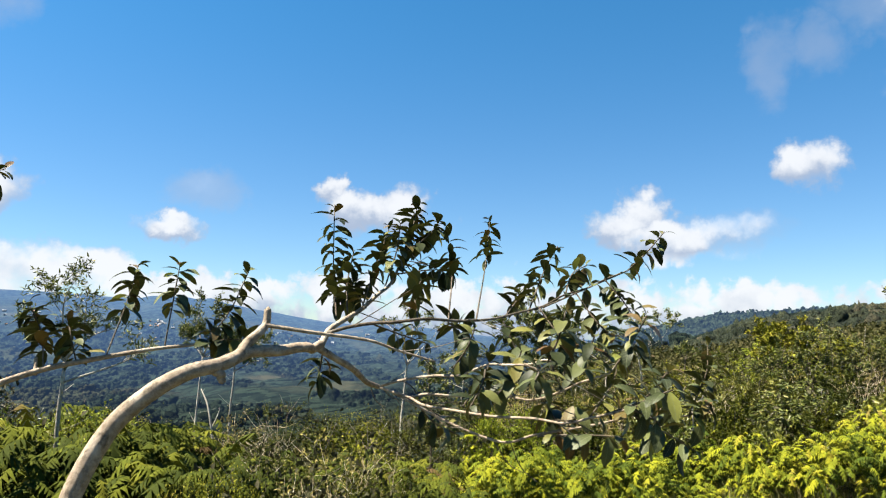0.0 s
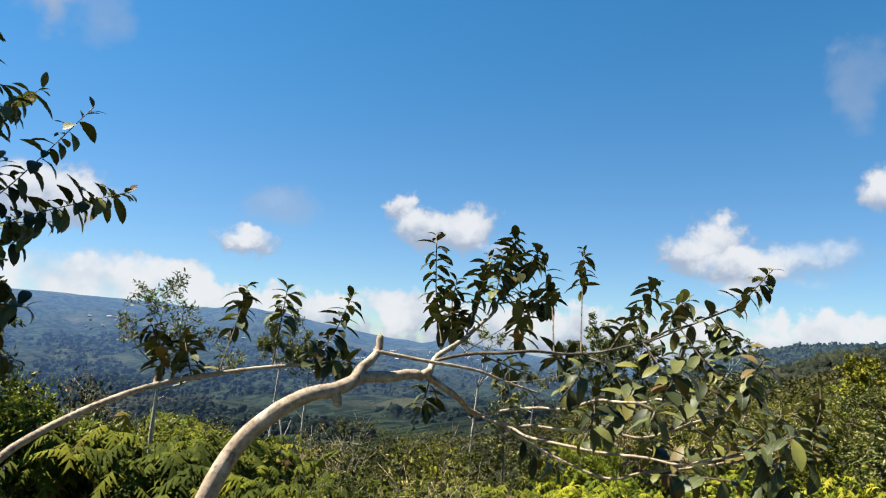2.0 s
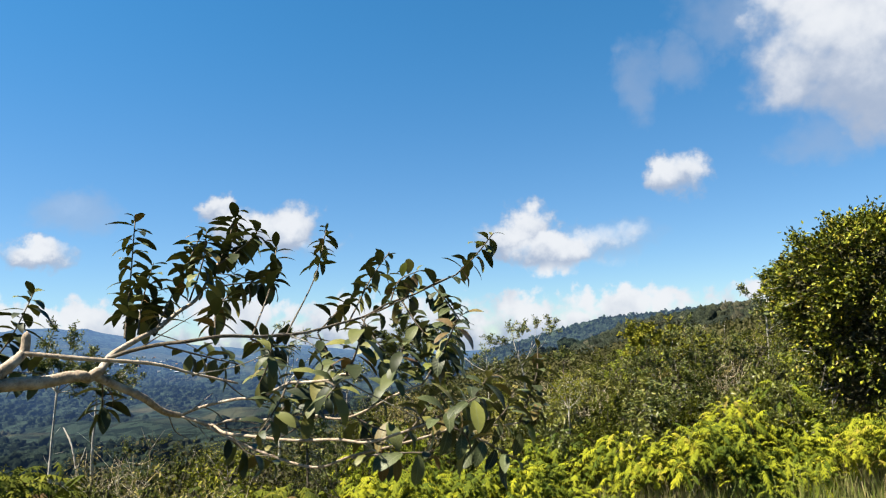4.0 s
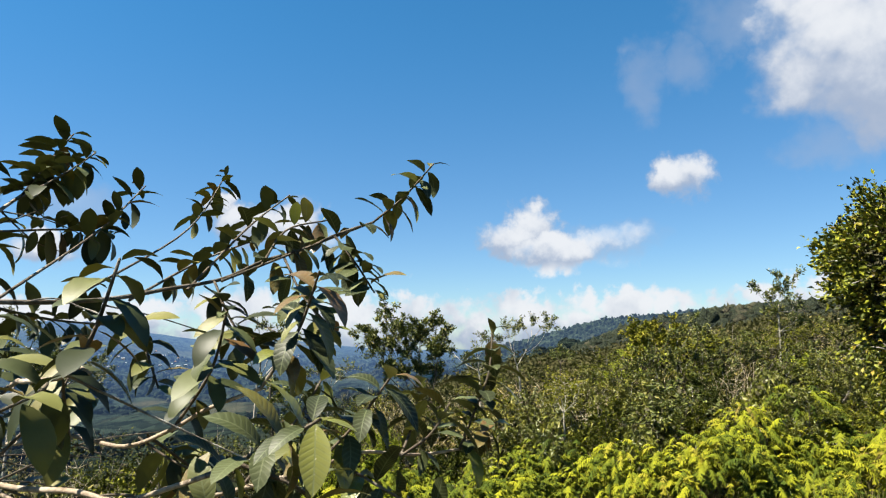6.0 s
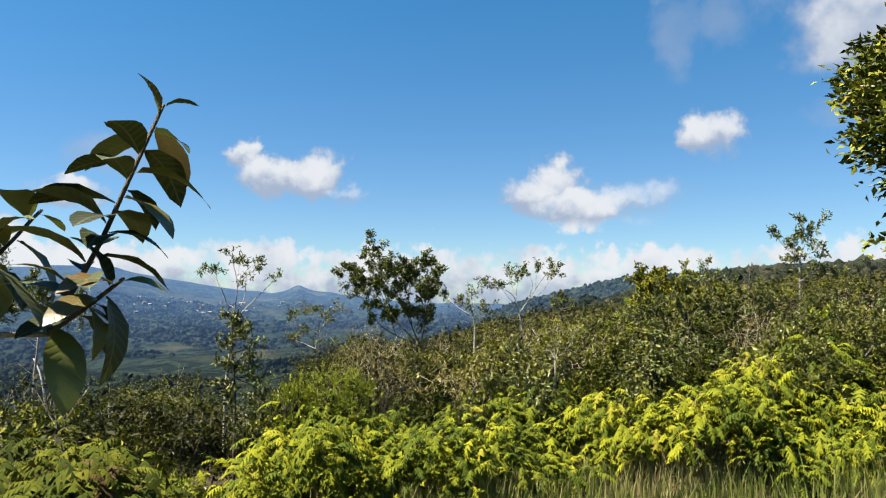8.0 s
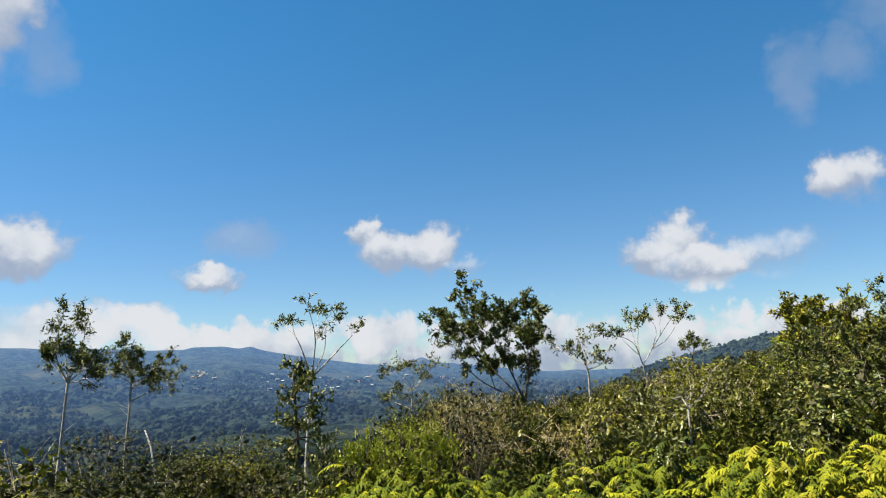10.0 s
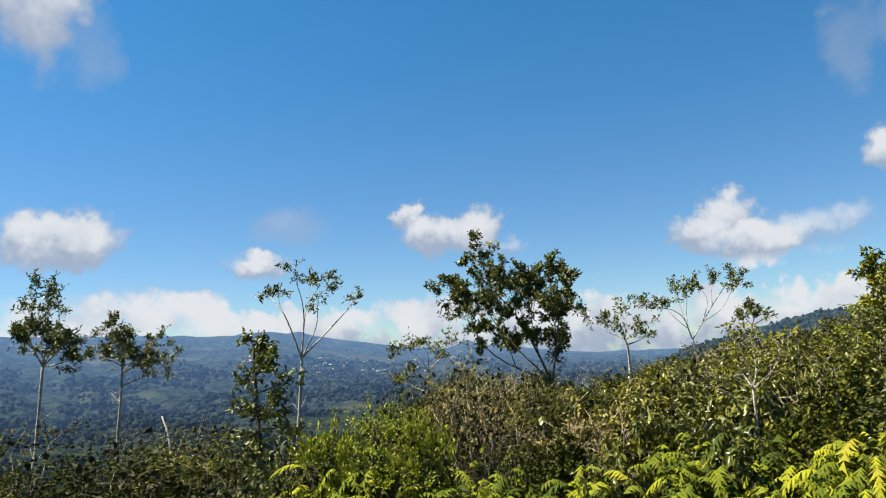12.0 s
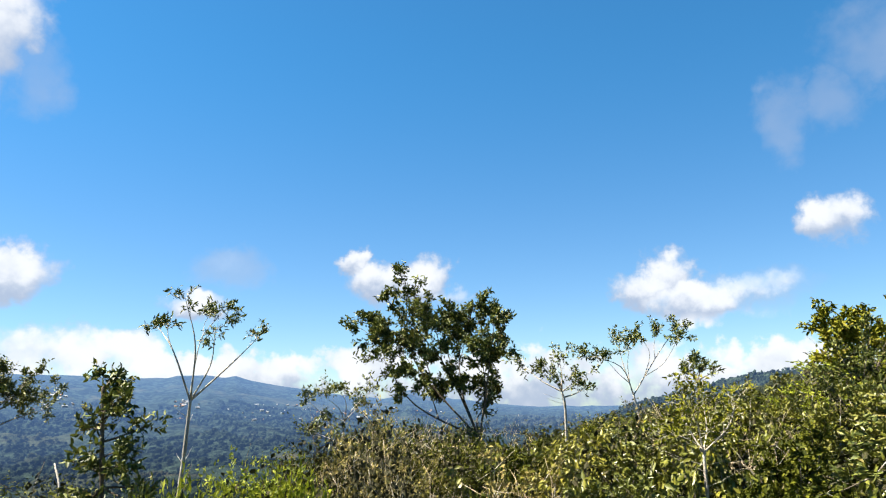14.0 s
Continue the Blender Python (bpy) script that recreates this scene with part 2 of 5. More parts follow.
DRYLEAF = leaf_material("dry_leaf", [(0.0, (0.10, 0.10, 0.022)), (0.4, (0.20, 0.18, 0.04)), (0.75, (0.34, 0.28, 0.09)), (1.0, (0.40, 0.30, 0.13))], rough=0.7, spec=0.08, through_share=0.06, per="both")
# Duller, darker copy of FERNLEAF; the left bank's shade is painted into it.
SHADEFERN = leaf_material("shade_fern_leaf", [(0.0, (0.020, 0.030, 0.007)), (0.4, (0.042, 0.056, 0.009)), (0.62, (0.085, 0.10, 0.010)), (0.8, (0.14, 0.14, 0.015)), (0.9, (0.10, 0.065, 0.03)), (1.0, (0.07, 0.045, 0.02))], rough=0.8, spec=0.03, through_share=0.05, per="island", patch=0.6)
GRASSBLADE = leaf_material("grass_blade", [(0.0, (0.07, 0.10, 0.012)), (0.45, (0.15, 0.19, 0.03)), (0.68, (0.32, 0.28, 0.11)), (1.0, (0.48, 0.38, 0.20))], rough=0.6, spec=0.2, through_share=0.25, per="island", patch=0.5)
BARK = bark_material("smooth_bark", (0.125, 0.092, 0.062), (0.31, 0.25, 0.185), 1.0, (0.42, 0.37, 0.30))
DARKBARK = bark_material("twig_bark", (0.034, 0.028, 0.018), (0.095, 0.074, 0.052), 1.0, (0.2, 0.18, 0.15))
PALEBARK = bark_material("pale_bark", (0.15, 0.13, 0.10), (0.36, 0.325, 0.27), 1.4)
TWIG = bark_material("grey_twig", (0.084, 0.0714, 0.0546), (0.1848, 0.1596, 0.126), 1.4)
STRAW = bark_material("straw_twig", (0.17, 0.135, 0.085), (0.35, 0.28, 0.175), 1.4)
DRYTWIG = bark_material("dry_twig", (0.0378, 0.0294, 0.021), (0.0924, 0.0756, 0.0546), 1.5)


def ground_material():
    k = Mat("hill_ground")
    big, mid, small = k.noise(0.03, 6), k.noise(0.6, 5), k.noise(14, 5)
    grass = k.ramp(mid, [(0.3, (0.0528, 0.0528, 0.016)), (0.55, (0.08, 0.08, 0.028)), (0.75, (0.128, 0.1, 0.0528))])
    woods = k.ramp(k.noise(0.11, 9, 0.7), [(0.3, (0.0128, 0.0208, 0.0144)), (0.5, (0.0256, 0.036, 0.0208)), (0.72, (0.048, 0.056, 0.0304))])
    fields = k.ramp(k.noise(0.006, 5, 0.6), [(0.60, (0, 0, 0)), (0.66, (1, 1, 1))])
    woods = k.mix(fields, woods, (0.035, 0.045, 0.028, 1))
    vec = k.nt.nodes.new("ShaderNodeVectorMath")
    vec.operation = "LENGTH"
    k.link(k.geo.outputs["Position"], vec.inputs[0])
    far = k.nt.nodes.new("ShaderNodeMapRange")
    k.link(vec.outputs["Value"], far.inputs[0])
    far.inputs[1].default_value, far.inputs[2].default_value = 14, 30
    pos = k.nt.nodes.new("ShaderNodeSeparateXYZ")
    k.link(k.geo.outputs["Position"], pos.inputs[0])
    under = k.nt.nodes.new("ShaderNodeMapRange")
    k.link(pos.outputs[1], under.inputs[0])
    under.inputs[1].default_value, under.inputs[2].default_value = 6.6, 7.6
    # Litter under the thicket, coloured dark to stand in for shade between fronds.
    shade_litter = k.ramp(small, [(0.3, (0.02, 0.015, 0.008)), (0.7, (0.05, 0.038, 0.02))])
    turf = k.mix(k.math("MULTIPLY", small, 0.6), grass, (0.07, 0.055, 0.03, 1))
    col = k.mix(far.outputs[0], k.mix(under.outputs[0], turf, shade_litter), woods)
    k.colour(col, 0.95, 0.1)
    k.bump(k.math("ADD", k.math("MULTIPLY", k.noise(0.16, 8, 0.75), far.outputs[0]), k.math("MULTIPLY", k.noise(11, 6, 0.7), 0.008)), 1.0, 6.0)
    return k.mat


def canopy_material():
    k = Mat("forest_canopy")
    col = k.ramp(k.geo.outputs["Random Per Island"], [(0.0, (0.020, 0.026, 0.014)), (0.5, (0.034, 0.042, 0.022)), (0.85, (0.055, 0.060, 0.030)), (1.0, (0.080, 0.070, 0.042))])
    # hollows of the bump noise below are coloured darker
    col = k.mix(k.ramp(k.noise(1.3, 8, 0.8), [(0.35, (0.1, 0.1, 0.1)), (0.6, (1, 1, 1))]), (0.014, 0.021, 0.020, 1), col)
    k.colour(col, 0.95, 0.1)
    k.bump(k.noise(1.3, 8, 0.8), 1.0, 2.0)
    return k.mat


def mountain_material(name, haze, near, far, woods, fields, share):
    """Wooded land with clearings; haze is painted on as blue emission growing with distance."""
    k = Mat(name)
    cell = k.nt.nodes.new("ShaderNodeTexVoronoi")
    k.link(k.geo.outputs["Position"], cell.inputs["Vector"])
    cell.inputs["Scale"].default_value = 0.055
    crown = k.nt.nodes.new("ShaderNodeSeparateColor")
    k.link(cell.outputs["Color"], crown.inputs[0])
    tone = k.math("ADD", k.math("MULTIPLY", crown.outputs[0], 0.45), k.math("MULTIPLY", k.noise(0.012, 9, 0.7), 0.75))
    col = k.ramp(tone, [(0.35, tuple(v * 0.45 for v in woods)), (0.58, woods), (0.78, tuple(v * 1.9 for v in woods))])
    plots = k.nt.nodes.new("ShaderNodeTexVoronoi")
    k.link(k.geo.outputs["Position"], plots.inputs["Vector"])
    plots.inputs["Scale"].default_value = 0.006
    kind = k.nt.nodes.new("ShaderNodeSeparateColor")
    k.link(plots.outputs["Color"], kind.inputs[0])
    open_land = k.math("MULTIPLY", k.math("GREATER_THAN", kind.outputs[1], 0.35), 1.0)
    cleared = k.math("MULTIPLY", k.ramp(k.noise(0.0032, 7, 0.62), [(share, (0, 0, 0)), (share + 0.07, (1, 1, 1))]), open_land)
    tint = k.ramp(kind.outputs[0], [(0.2, tuple(v * 0.7 for v in fields)), (0.7, fields), (1.0, (fields[0] * 1.5, fields[1] * 1.25, fields[2] * 1.2))])
    col = k.mix(cleared, col, k.mix(k.math("MULTIPLY", k.noise(0.03, 8, 0.7), 0.7), tint, col))
    k.colour(col, 1.0, 0.0)
    k.bump(k.math("SUBTRACT", k.noise(0.03, 9, 0.75), k.math("MULTIPLY", cell.outputs["Distance"], 0.035)), 0.9, 16)
    # painted haze: the emission rises from near to far
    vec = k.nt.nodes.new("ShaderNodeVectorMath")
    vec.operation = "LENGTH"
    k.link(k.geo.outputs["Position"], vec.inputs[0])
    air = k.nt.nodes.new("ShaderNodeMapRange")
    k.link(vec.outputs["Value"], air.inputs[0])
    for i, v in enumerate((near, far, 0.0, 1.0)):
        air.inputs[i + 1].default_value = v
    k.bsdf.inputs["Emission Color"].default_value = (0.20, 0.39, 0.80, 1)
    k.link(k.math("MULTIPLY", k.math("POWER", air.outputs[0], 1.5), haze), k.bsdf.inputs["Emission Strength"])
    return k.mat


GROUND, CANOPY = ground_material(), canopy_material()
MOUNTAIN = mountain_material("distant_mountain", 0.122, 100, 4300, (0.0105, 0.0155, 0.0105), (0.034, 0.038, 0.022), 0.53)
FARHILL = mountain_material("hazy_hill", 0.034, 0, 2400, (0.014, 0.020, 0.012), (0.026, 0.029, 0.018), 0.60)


def plain_material(name, col, rough=0.8):
    k = Mat(name)
    c = k.mix(k.math("MULTIPLY", k.noise(0.7, 5), 0.6), (*col, 1), (*[v * 0.7 for v in col], 1))
    k.colour(c, rough)
    return k.mat


HOUSEWALL, HOUSEROOF = plain_material("white_wall", (0.25, 0.25, 0.24)), plain_material("metal_roof", (0.26, 0.27, 0.29), 0.5)
CLAYROOF = plain_material("clay_roof", (0.32, 0.176, 0.112))


# ---- building helpers ----
def mesh_of(name, verts, faces, mat, smooth=False):
    me = bpy.data.meshes.new(name)
    if isinstance(faces, np.ndarray):
        v, f = np.asarray(verts, np.float32), faces.astype(np.int32)
        n = f.shape[1]
        me.vertices.add(len(v)), me.loops.add(f.size), me.polygons.add(len(f))
        me.vertices.foreach_set("co", v.ravel())
        me.loops.foreach_set("vertex_index", f.ravel())
        me.polygons.foreach_set("loop_start", np.arange(0, f.size, n, dtype=np.int32))
        me.update(calc_edges=True)
    else:
        me.from_pydata([tuple(p) for p in verts], [], faces)
    if smooth:
        me.polygons.foreach_set("use_smooth", np.ones(len(me.polygons), bool))
    me.materials.append(mat)
    return me


def part(name, me, parent, label=""):
    ob = new(name, me)
    ob.parent = parent
    if label:
        ob["label"] = label
    return ob


def spline(ctrl, steps=5):
    """A smooth line through the control points."""
    p = [Vector(c) for c in ctrl]
    p = [p[0] * 2 - p[1]] + p + [p[-1] * 2 - p[-2]]
    out = []
    for i in range(1, len(p) - 2):
        a, b, c, d = p[i - 1:i + 3]
        for s in range(steps):
            t = s / steps
            out.append(0.5 * ((2 * b) + (c - a) * t + (2 * a - 5 * b + 4 * c - d) * t * t + (3 * b - a - 3 * c + d) * t ** 3))
    return out + [p[-2]]


def tube(line, r0, r1, sides=6, wobble=0.0, rng=random):
    """Vertices and faces of a tapered round limb along a line."""
    verts, faces, n = [], [], len(line)
    u = (line[1] - line[0]).orthogonal().normalized()
    for i, p in enumerate(line):
        ax = (line[min(i + 1, n - 1)] - line[max(i - 1, 0)]).normalized()
        u = (u - ax * u.dot(ax)).normalized()
        w = ax.cross(u)
        r = (r0 + (r1 - r0) * i / (n - 1)) * (1 + wobble * rng.uniform(-1, 1))
        for s in range(sides):
            a = 2 * math.pi * s / sides
            verts.append(p + (u * math.cos(a) + w * math.sin(a)) * r)
    for i in range(n - 1):
        for s in range(sides):
            a, b = i * sides + s, i * sides + (s + 1) % sides
            faces.append((a, b, b + sides, a + sides))
    verts.append(line[-1] + (line[-1] - line[-2]).normalized() * r1)
    for s in range(sides):
        faces.append(((n - 1) * sides + s, (n - 1) * sides + (s + 1) % sides, len(verts) - 1))
    return verts, faces


def joined(pieces):
    verts, faces = [], []
    for v, f in pieces:
        o = len(verts)
        verts.extend(v)
        faces.extend(tuple(i + o for i in q) for q in f)
    return verts, faces


def leaf_mesh(name, length, width, arch, fold, mat, twist=0.0, ripple=0.0):
    """A broad leaf along x with midrib fold, arched blade and waved margin."""
    rows, verts, faces = 8, [], []
    for i in range(rows + 1):
        u = i / rows
        w = width * 0.5 * (math.sin(math.pi * min(1, u * 0.97 + 0.02) ** 1.12) ** 0.72 if 0 < u < 1 else 0.02)
        x = length * math.sin(arch * u) / arch if arch else length * u
        z = -length * (1 - math.cos(arch * u)) / arch if arch else 0
        for v in (-1, 0, 1):
            wav = ripple * width * math.sin(u * 19 + v) * abs(v)
            tw = twist * u * v * w
            verts.append((x - 0.12 * abs(v) * w, v * w * math.cos(fold), z + abs(v) * w * math.sin(fold) + wav + tw))
    for i in range(rows):
        for v in range(2):
            a = i * 3 + v
            faces.append((a, a + 3, a + 4, a + 1))
    return mesh_of(name, verts, faces, mat, True)


def leaf_cloud(rng, centres, length, ratio, droop=0.2, up=0.5, fold=0.35, out_from=None, simple=False, outward=None, dirs=None):
    """Many small folded leaves, as arrays of vertices and quads (two quads a leaf)."""
    c = np.asarray(centres, float)
    n = len(c)
    d = rng.normal(size=(n, 3))
    if out_from is not None:
        o = c - np.asarray(out_from)
        d = d * 0.7 + o / (np.linalg.norm(o, axis=1, keepdims=True) + 1e-6)
    if dirs is not None:
        d = d * 0.45 + dirs
    d[:, 2] -= droop
    d /= np.linalg.norm(d, axis=1, keepdims=True)
    nrm = rng.normal(size=(n, 3)) * (1 - up)
    nrm[:, 2] += up
    if outward is not None:
        nrm = nrm + outward * 0.5
    nrm -= d * np.sum(nrm * d, axis=1, keepdims=True)
    nrm /= np.linalg.norm(nrm, axis=1, keepdims=True) + 1e-9
    s = np.cross(nrm, d)
    ln = np.reshape(length, (-1, 1)) * rng.uniform(0.65, 1.25, (n, 1))
    hw = ln * ratio * 0.5
    lift = nrm * hw * fold
    base, tip = c, c + d * ln - nrm * ln * 0.12
    if simple:
        left, right = c + d * ln * 0.45 + s * hw + lift, c + d * ln * 0.45 - s * hw + lift
        k = np.arange(n)[:, None] * 4
        return np.stack([base, left, tip, right], axis=1).reshape(-1, 3), np.concatenate([k + np.array([0, 2, 1]), k + np.array([0, 3, 2])])
    l1, l2 = c + d * ln * 0.3 + s * hw + lift, c + d * ln * 0.68 + s * hw * 0.85 + lift * 0.6
    r1, r2 = c + d * ln * 0.3 - s * hw + lift, c + d * ln * 0.68 - s * hw * 0.85 + lift * 0.6
    verts = np.stack([base, l1, l2, tip, r2, r1], axis=1).reshape(-1, 3)
    k = np.arange(n)[:, None] * 6
    faces = np.concatenate([k + np.array([0, 3, 2, 1]), k + np.array([0, 5, 4, 3])])
    return verts, faces


# ---- lie of the land ----
def softplus(u, k):
    return np.logaddexp(0, u / k) * k


MOUNT_AZ = [-180, -48, -40, -35, -30, -25.5, -23.3, -22.6, -20.5, -19.3, -18.3, -17.6, -15, -10, -6.7, -5.4, -4.6, -3.6, -1, 6, 15, 60, 180]
MOUNT_EL = [1.5, 2.3, 2.15, 2.0, 1.86, 1.60, 1.58, 1.76, 1.74, 1.58, 1.66, 1.42, 0.85, 0.05, -0.3, -0.05, 0.32, -0.05, -0.45, -1.2, -1.2, 1.0, 1.5]
RIDGE_AZ = [-180, 2, 8, 12, 14.5, 18, 21.5, 24, 26.5, 30, 40, 70, 110, 180]
RIDGE_EL = [-20, -7, -4.5, -3.6, -3.2, -2.4, -0.9, 0.1, 0.55, 0.9, 0.9, 2.0, 2.0, -20]


def land(x, y):
    x, y = np.asarray(x, float), np.asarray(y, float)
    z = 0.08 - 0.135 * np.clip(y, -4, 5.6) + 0.085 * np.clip(x - 3.2, 0, 9)
    u = -0.82 * (x - 1.5) + 0.57 * (y - 11.5)
    z = z - 160 * (1 - np.exp(-0.30 * softplus(u, 1.4) / 160))
    r, az = np.hypot(x - 1.5, y - 3), np.degrees(np.arctan2(x - 1.5, y - 3))
    top = 1.0 + r * np.tan(np.radians(np.interp(az, RIDGE_AZ, RIDGE_EL)))
    w = np.exp(-((np.log(np.maximum(r, 1)) - math.log(430)) / 0.55) ** 2) * (np.interp(az, [6, 14, 100, 140], [0, 1, 1, 0]))
    z = z * (1 - w) + top * w
    rough = np.sin(x * 0.021 + 1.3) * np.cos(y * 0.017) * 14 + np.sin(x * 0.05 + y * 0.043) * 5
    return z + rough * np.interp(r, [60, 500, 4000], [0, 0.35, 1.2])


def ground_at(x, y):
    return float(land(x, y))


def relief(x, y):
    """Uneven spurs and hollows, about one unit high."""
    rng, z = random.Random(12), 0.0
    for i in range(14):
        a, k = rng.uniform(0, 6.28), 0.006 * 1.22 ** i
        z = z + np.sin((x * math.cos(a) + y * math.sin(a)) * k + rng.uniform(0, 6.28) + 1.5 * np.sin(x * k * 0.37 + i)) * 0.9 / 1.2 ** i
    return z * 0.4


def far_slope(az, r):
    """Height of the valley's far side, which climbs to the mountain line."""
    x, y = r * np.sin(az), r * np.cos(az)
    rise = np.clip((r - 1500) / 2900, 0, 1) ** 1.7
    peak = 4400 * np.tan(np.radians(np.interp(np.degrees(az), MOUNT_AZ, MOUNT_EL)))
    floor = land(x, y) + np.interp(r, [430, 520, 800], [-6, 7, 12])
    return floor * (1 - rise) + peak * rise + relief(x, y) * np.interp(r, [430, 900, 2200, 3600, 4400], [0, 6, 17, 17, 0])


def build_ground():
    rings = np.concatenate([[0.0], np.geomspace(0.6, 4700, 150)])
    n = 400
    ang = np.radians(np.linspace(0, 360, n, endpoint=False))
    rr, aa = np.meshgrid(rings[1:], ang, indexing="ij")
    x, y = 1.5 + rr * np.sin(aa), 3 + rr * np.cos(aa)
    verts = np.stack([x, y, land(x, y)], -1).reshape(-1, 3)
    i, j = np.meshgrid(np.arange(len(rings) - 2), np.arange(n), indexing="ij")
    a, b = i * n + j, i * n + (j + 1) % n
    faces = np.stack([a, b, b + n, a + n], -1).reshape(-1, 4)
    centre = len(verts)
    verts = np.concatenate([verts, [[1.5, 3.0, ground_at(1.5, 3.0)]]])
    fan = np.stack([np.arange(n), (np.arange(n) + 1) % n, np.full(n, centre), np.full(n, centre)], -1)
    hub = mesh_of("ground", verts.tolist(), [tuple(q) for q in faces[:, ::-1].tolist()] + [tuple(q[:3]) for q in fan.tolist()], GROUND, True)
    tagged(new("ground", hub), "grassy hilltop falling into a wooded valley", "ground", kind="structure")
    az = np.radians(np.arange(-75, 75.01, 0.25))
    rows = np.linspace(0, 1, 120)
    rng = np.random.default_rng(4)
    jag = np.interp(np.arange(len(az)), np.arange(0, len(az) + 4, 4), rng.normal(0, 1, len(np.arange(0, len(az) + 4, 4))))
    vs = []
    for s in rows:
        r = 430 + 3970 * s ** 1.25
        vs.append(np.stack([r * np.sin(az), r * np.cos(az), far_slope(az, r) + 2.5 * jag * s ** 6], -1))
    verts = np.concatenate(vs)
    n = len(az)
    i, j = np.meshgrid(np.arange(len(rows) - 1), np.arange(n - 1), indexing="ij")
    a = (i * n + j).ravel()
    faces = np.stack([a, a + 1, a + n + 1, a + n], -1)
    tagged(new("backdrop", mesh_of("backdrop", verts, faces, MOUNTAIN, True)), "distant valley and mountain range with painted blue haze", "mountains", kind="structure")


build_ground()


HILL_AZ = [8, 11, 13, 14.5, 18, 21.5, 24, 26.5, 30, 40, 66]
HILL_EL = [-3.5, -2.0, -1.1, -0.75, 0.1, 0.95, 1.15, 1.3, 1.55, 1.7, 1.0]


def hill_height(az, s):
    s = np.clip(s, 0, 1)
    el = np.interp(np.degrees(az), HILL_AZ, HILL_EL)
    folds = np.sin(np.degrees(az) * 1.3 + s * 9) * 9 + np.sin(np.degrees(az) * 3.1 + s * 5 + 1) * 5
    return -150 + (2700 * np.tan(np.radians(el)) + 150) * s ** 0.8 + folds * s * (1 - s) * 1.6


def build_far_hill():
    """The wooded hill beyond the ridge, paler by the haze painted into FARHILL."""
    az = np.radians(np.arange(8, 66, 0.2))
    rng = np.random.default_rng(6)
    jag = rng.normal(0, 1.6, len(az))
    rows = np.linspace(0, 1, 30)
    vs = [np.stack([(1900 + 800 * s) * np.sin(az), (1900 + 800 * s) * np.cos(az), hill_height(az, s) + jag * s], -1) for s in rows]
    n = len(az)
    i, j = np.meshgrid(np.arange(len(rows) - 1), np.arange(n - 1), indexing="ij")
    a = (i * n + j).ravel()
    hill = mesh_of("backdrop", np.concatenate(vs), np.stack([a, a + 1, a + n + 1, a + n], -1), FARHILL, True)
    tagged(new("backdrop", hill), "grey-green wooded hill with painted haze behind the ridge", "hill", kind="structure")


build_far_hill()


# ---- the two broad-leaved trees beside the path ----
def leaf_set(mat, tag):
    return [leaf_mesh(tag, 0.094, 0.042, 0.8, 0.26, mat, 0.15, 0.02), leaf_mesh(tag, 0.090, 0.040, 1.05, 0.32, mat, -0.2, 0.03),
            leaf_mesh(tag, 0.098, 0.041, 0.55, 0.22, mat, 0.1, 0.02), leaf_mesh(tag, 0.080, 0.037, 0.9, 0.38, mat, 0.3, 0.03)]


OLD, NEW = leaf_set(GUAVA, "leaf"), leaf_set(YOUNG, "leaf")


SPRAYED, REST, STEMS = {}, {}, []


def limb(tree, name, ctrl, r0, r1, mat, sides=8, wobble=0.012, label=""):
    return part(name, mesh_of(name, *tube(spline(ctrl, 6), r0, r1, sides, wobble, random.Random(len(ctrl) + int(r0 * 1e4))), mat, True), tree, label)


def spray(tree, rng, ctrl, count, s0=0.15, size=1.0, young=0.06, r0=0.0034, mat=DARKBARK, dense=1.5, hang=0.25):
    """A leafy shoot: a thin twig with leaves turning round it, long ones below, short ones at the tip."""
    line = spline(ctrl, 7)
    stalk = limb(tree, "twig", ctrl, r0, 0.0022, mat, 5)
    turn = rng.uniform(0, 6.28)
    count = round(count * dense)
    for i in range(count):
        s = s0 + (1 - s0) * (i + 0.5) / count
        f = s * (len(line) - 1)
        k = min(int(f), len(line) - 2)
        p = line[k].lerp(line[k + 1], f - k)
        ax = (line[k + 1] - line[k]).normalized()
        turn += (math.pi if i % 2 else math.pi / 2) + rng.uniform(-0.3, 0.3)
        u = ax.orthogonal().normalized()
        w = ax.cross(u)
        out = u * math.cos(turn) + w * math.sin(turn)
        tip = s > 0.93
        d = (out + ax * (0.05 + (0.85 if tip else 0) + rng.uniform(-0.1, 0.2)) + Vector((0, 0, rng.uniform(-0.28, 0.25) - hang * (1 - s) if not tip else 0.1))).normalized()
        up = Vector((rng.uniform(-0.3, 0.3), rng.uniform(-0.3, 0.3), 1)) + ax * 0.35
        y = up.cross(d).normalized()
        z = d.cross(y)
        scale = size * rng.uniform(0.68, 1.15) * (0.6 if tip else 1)
        m = Matrix((d, y, z)).transposed().to_4x4()
        kind = NEW if rng.random() < (young + 0.035) * (3 if s > 0.8 else 1) else OLD
        me, place = kind[rng.randrange(4)], Matrix.Translation(p + d * 0.004) @ m @ Matrix.Scale(scale, 4)
        SPRAYED[tree.name] = SPRAYED.get(tree.name, 0) + 1
        if SPRAYED[tree.name] <= 300:
            part("leaf", me, stalk).matrix_basis = place
        else:
            REST.setdefault(tree.name, []).append((me, place))


def gather_rest(tree):
    """The leaves past the first three hundred, in one mesh."""
    pieces = [([place @ v.co for v in me.vertices], [tuple(f.vertices) for f in me.polygons]) for me, place in REST.get(tree.name, [])]
    if pieces:
        tagged(part("foliage", mesh_of("foliage", *joined(pieces), GUAVAREST, True), tree), kind="stuff")


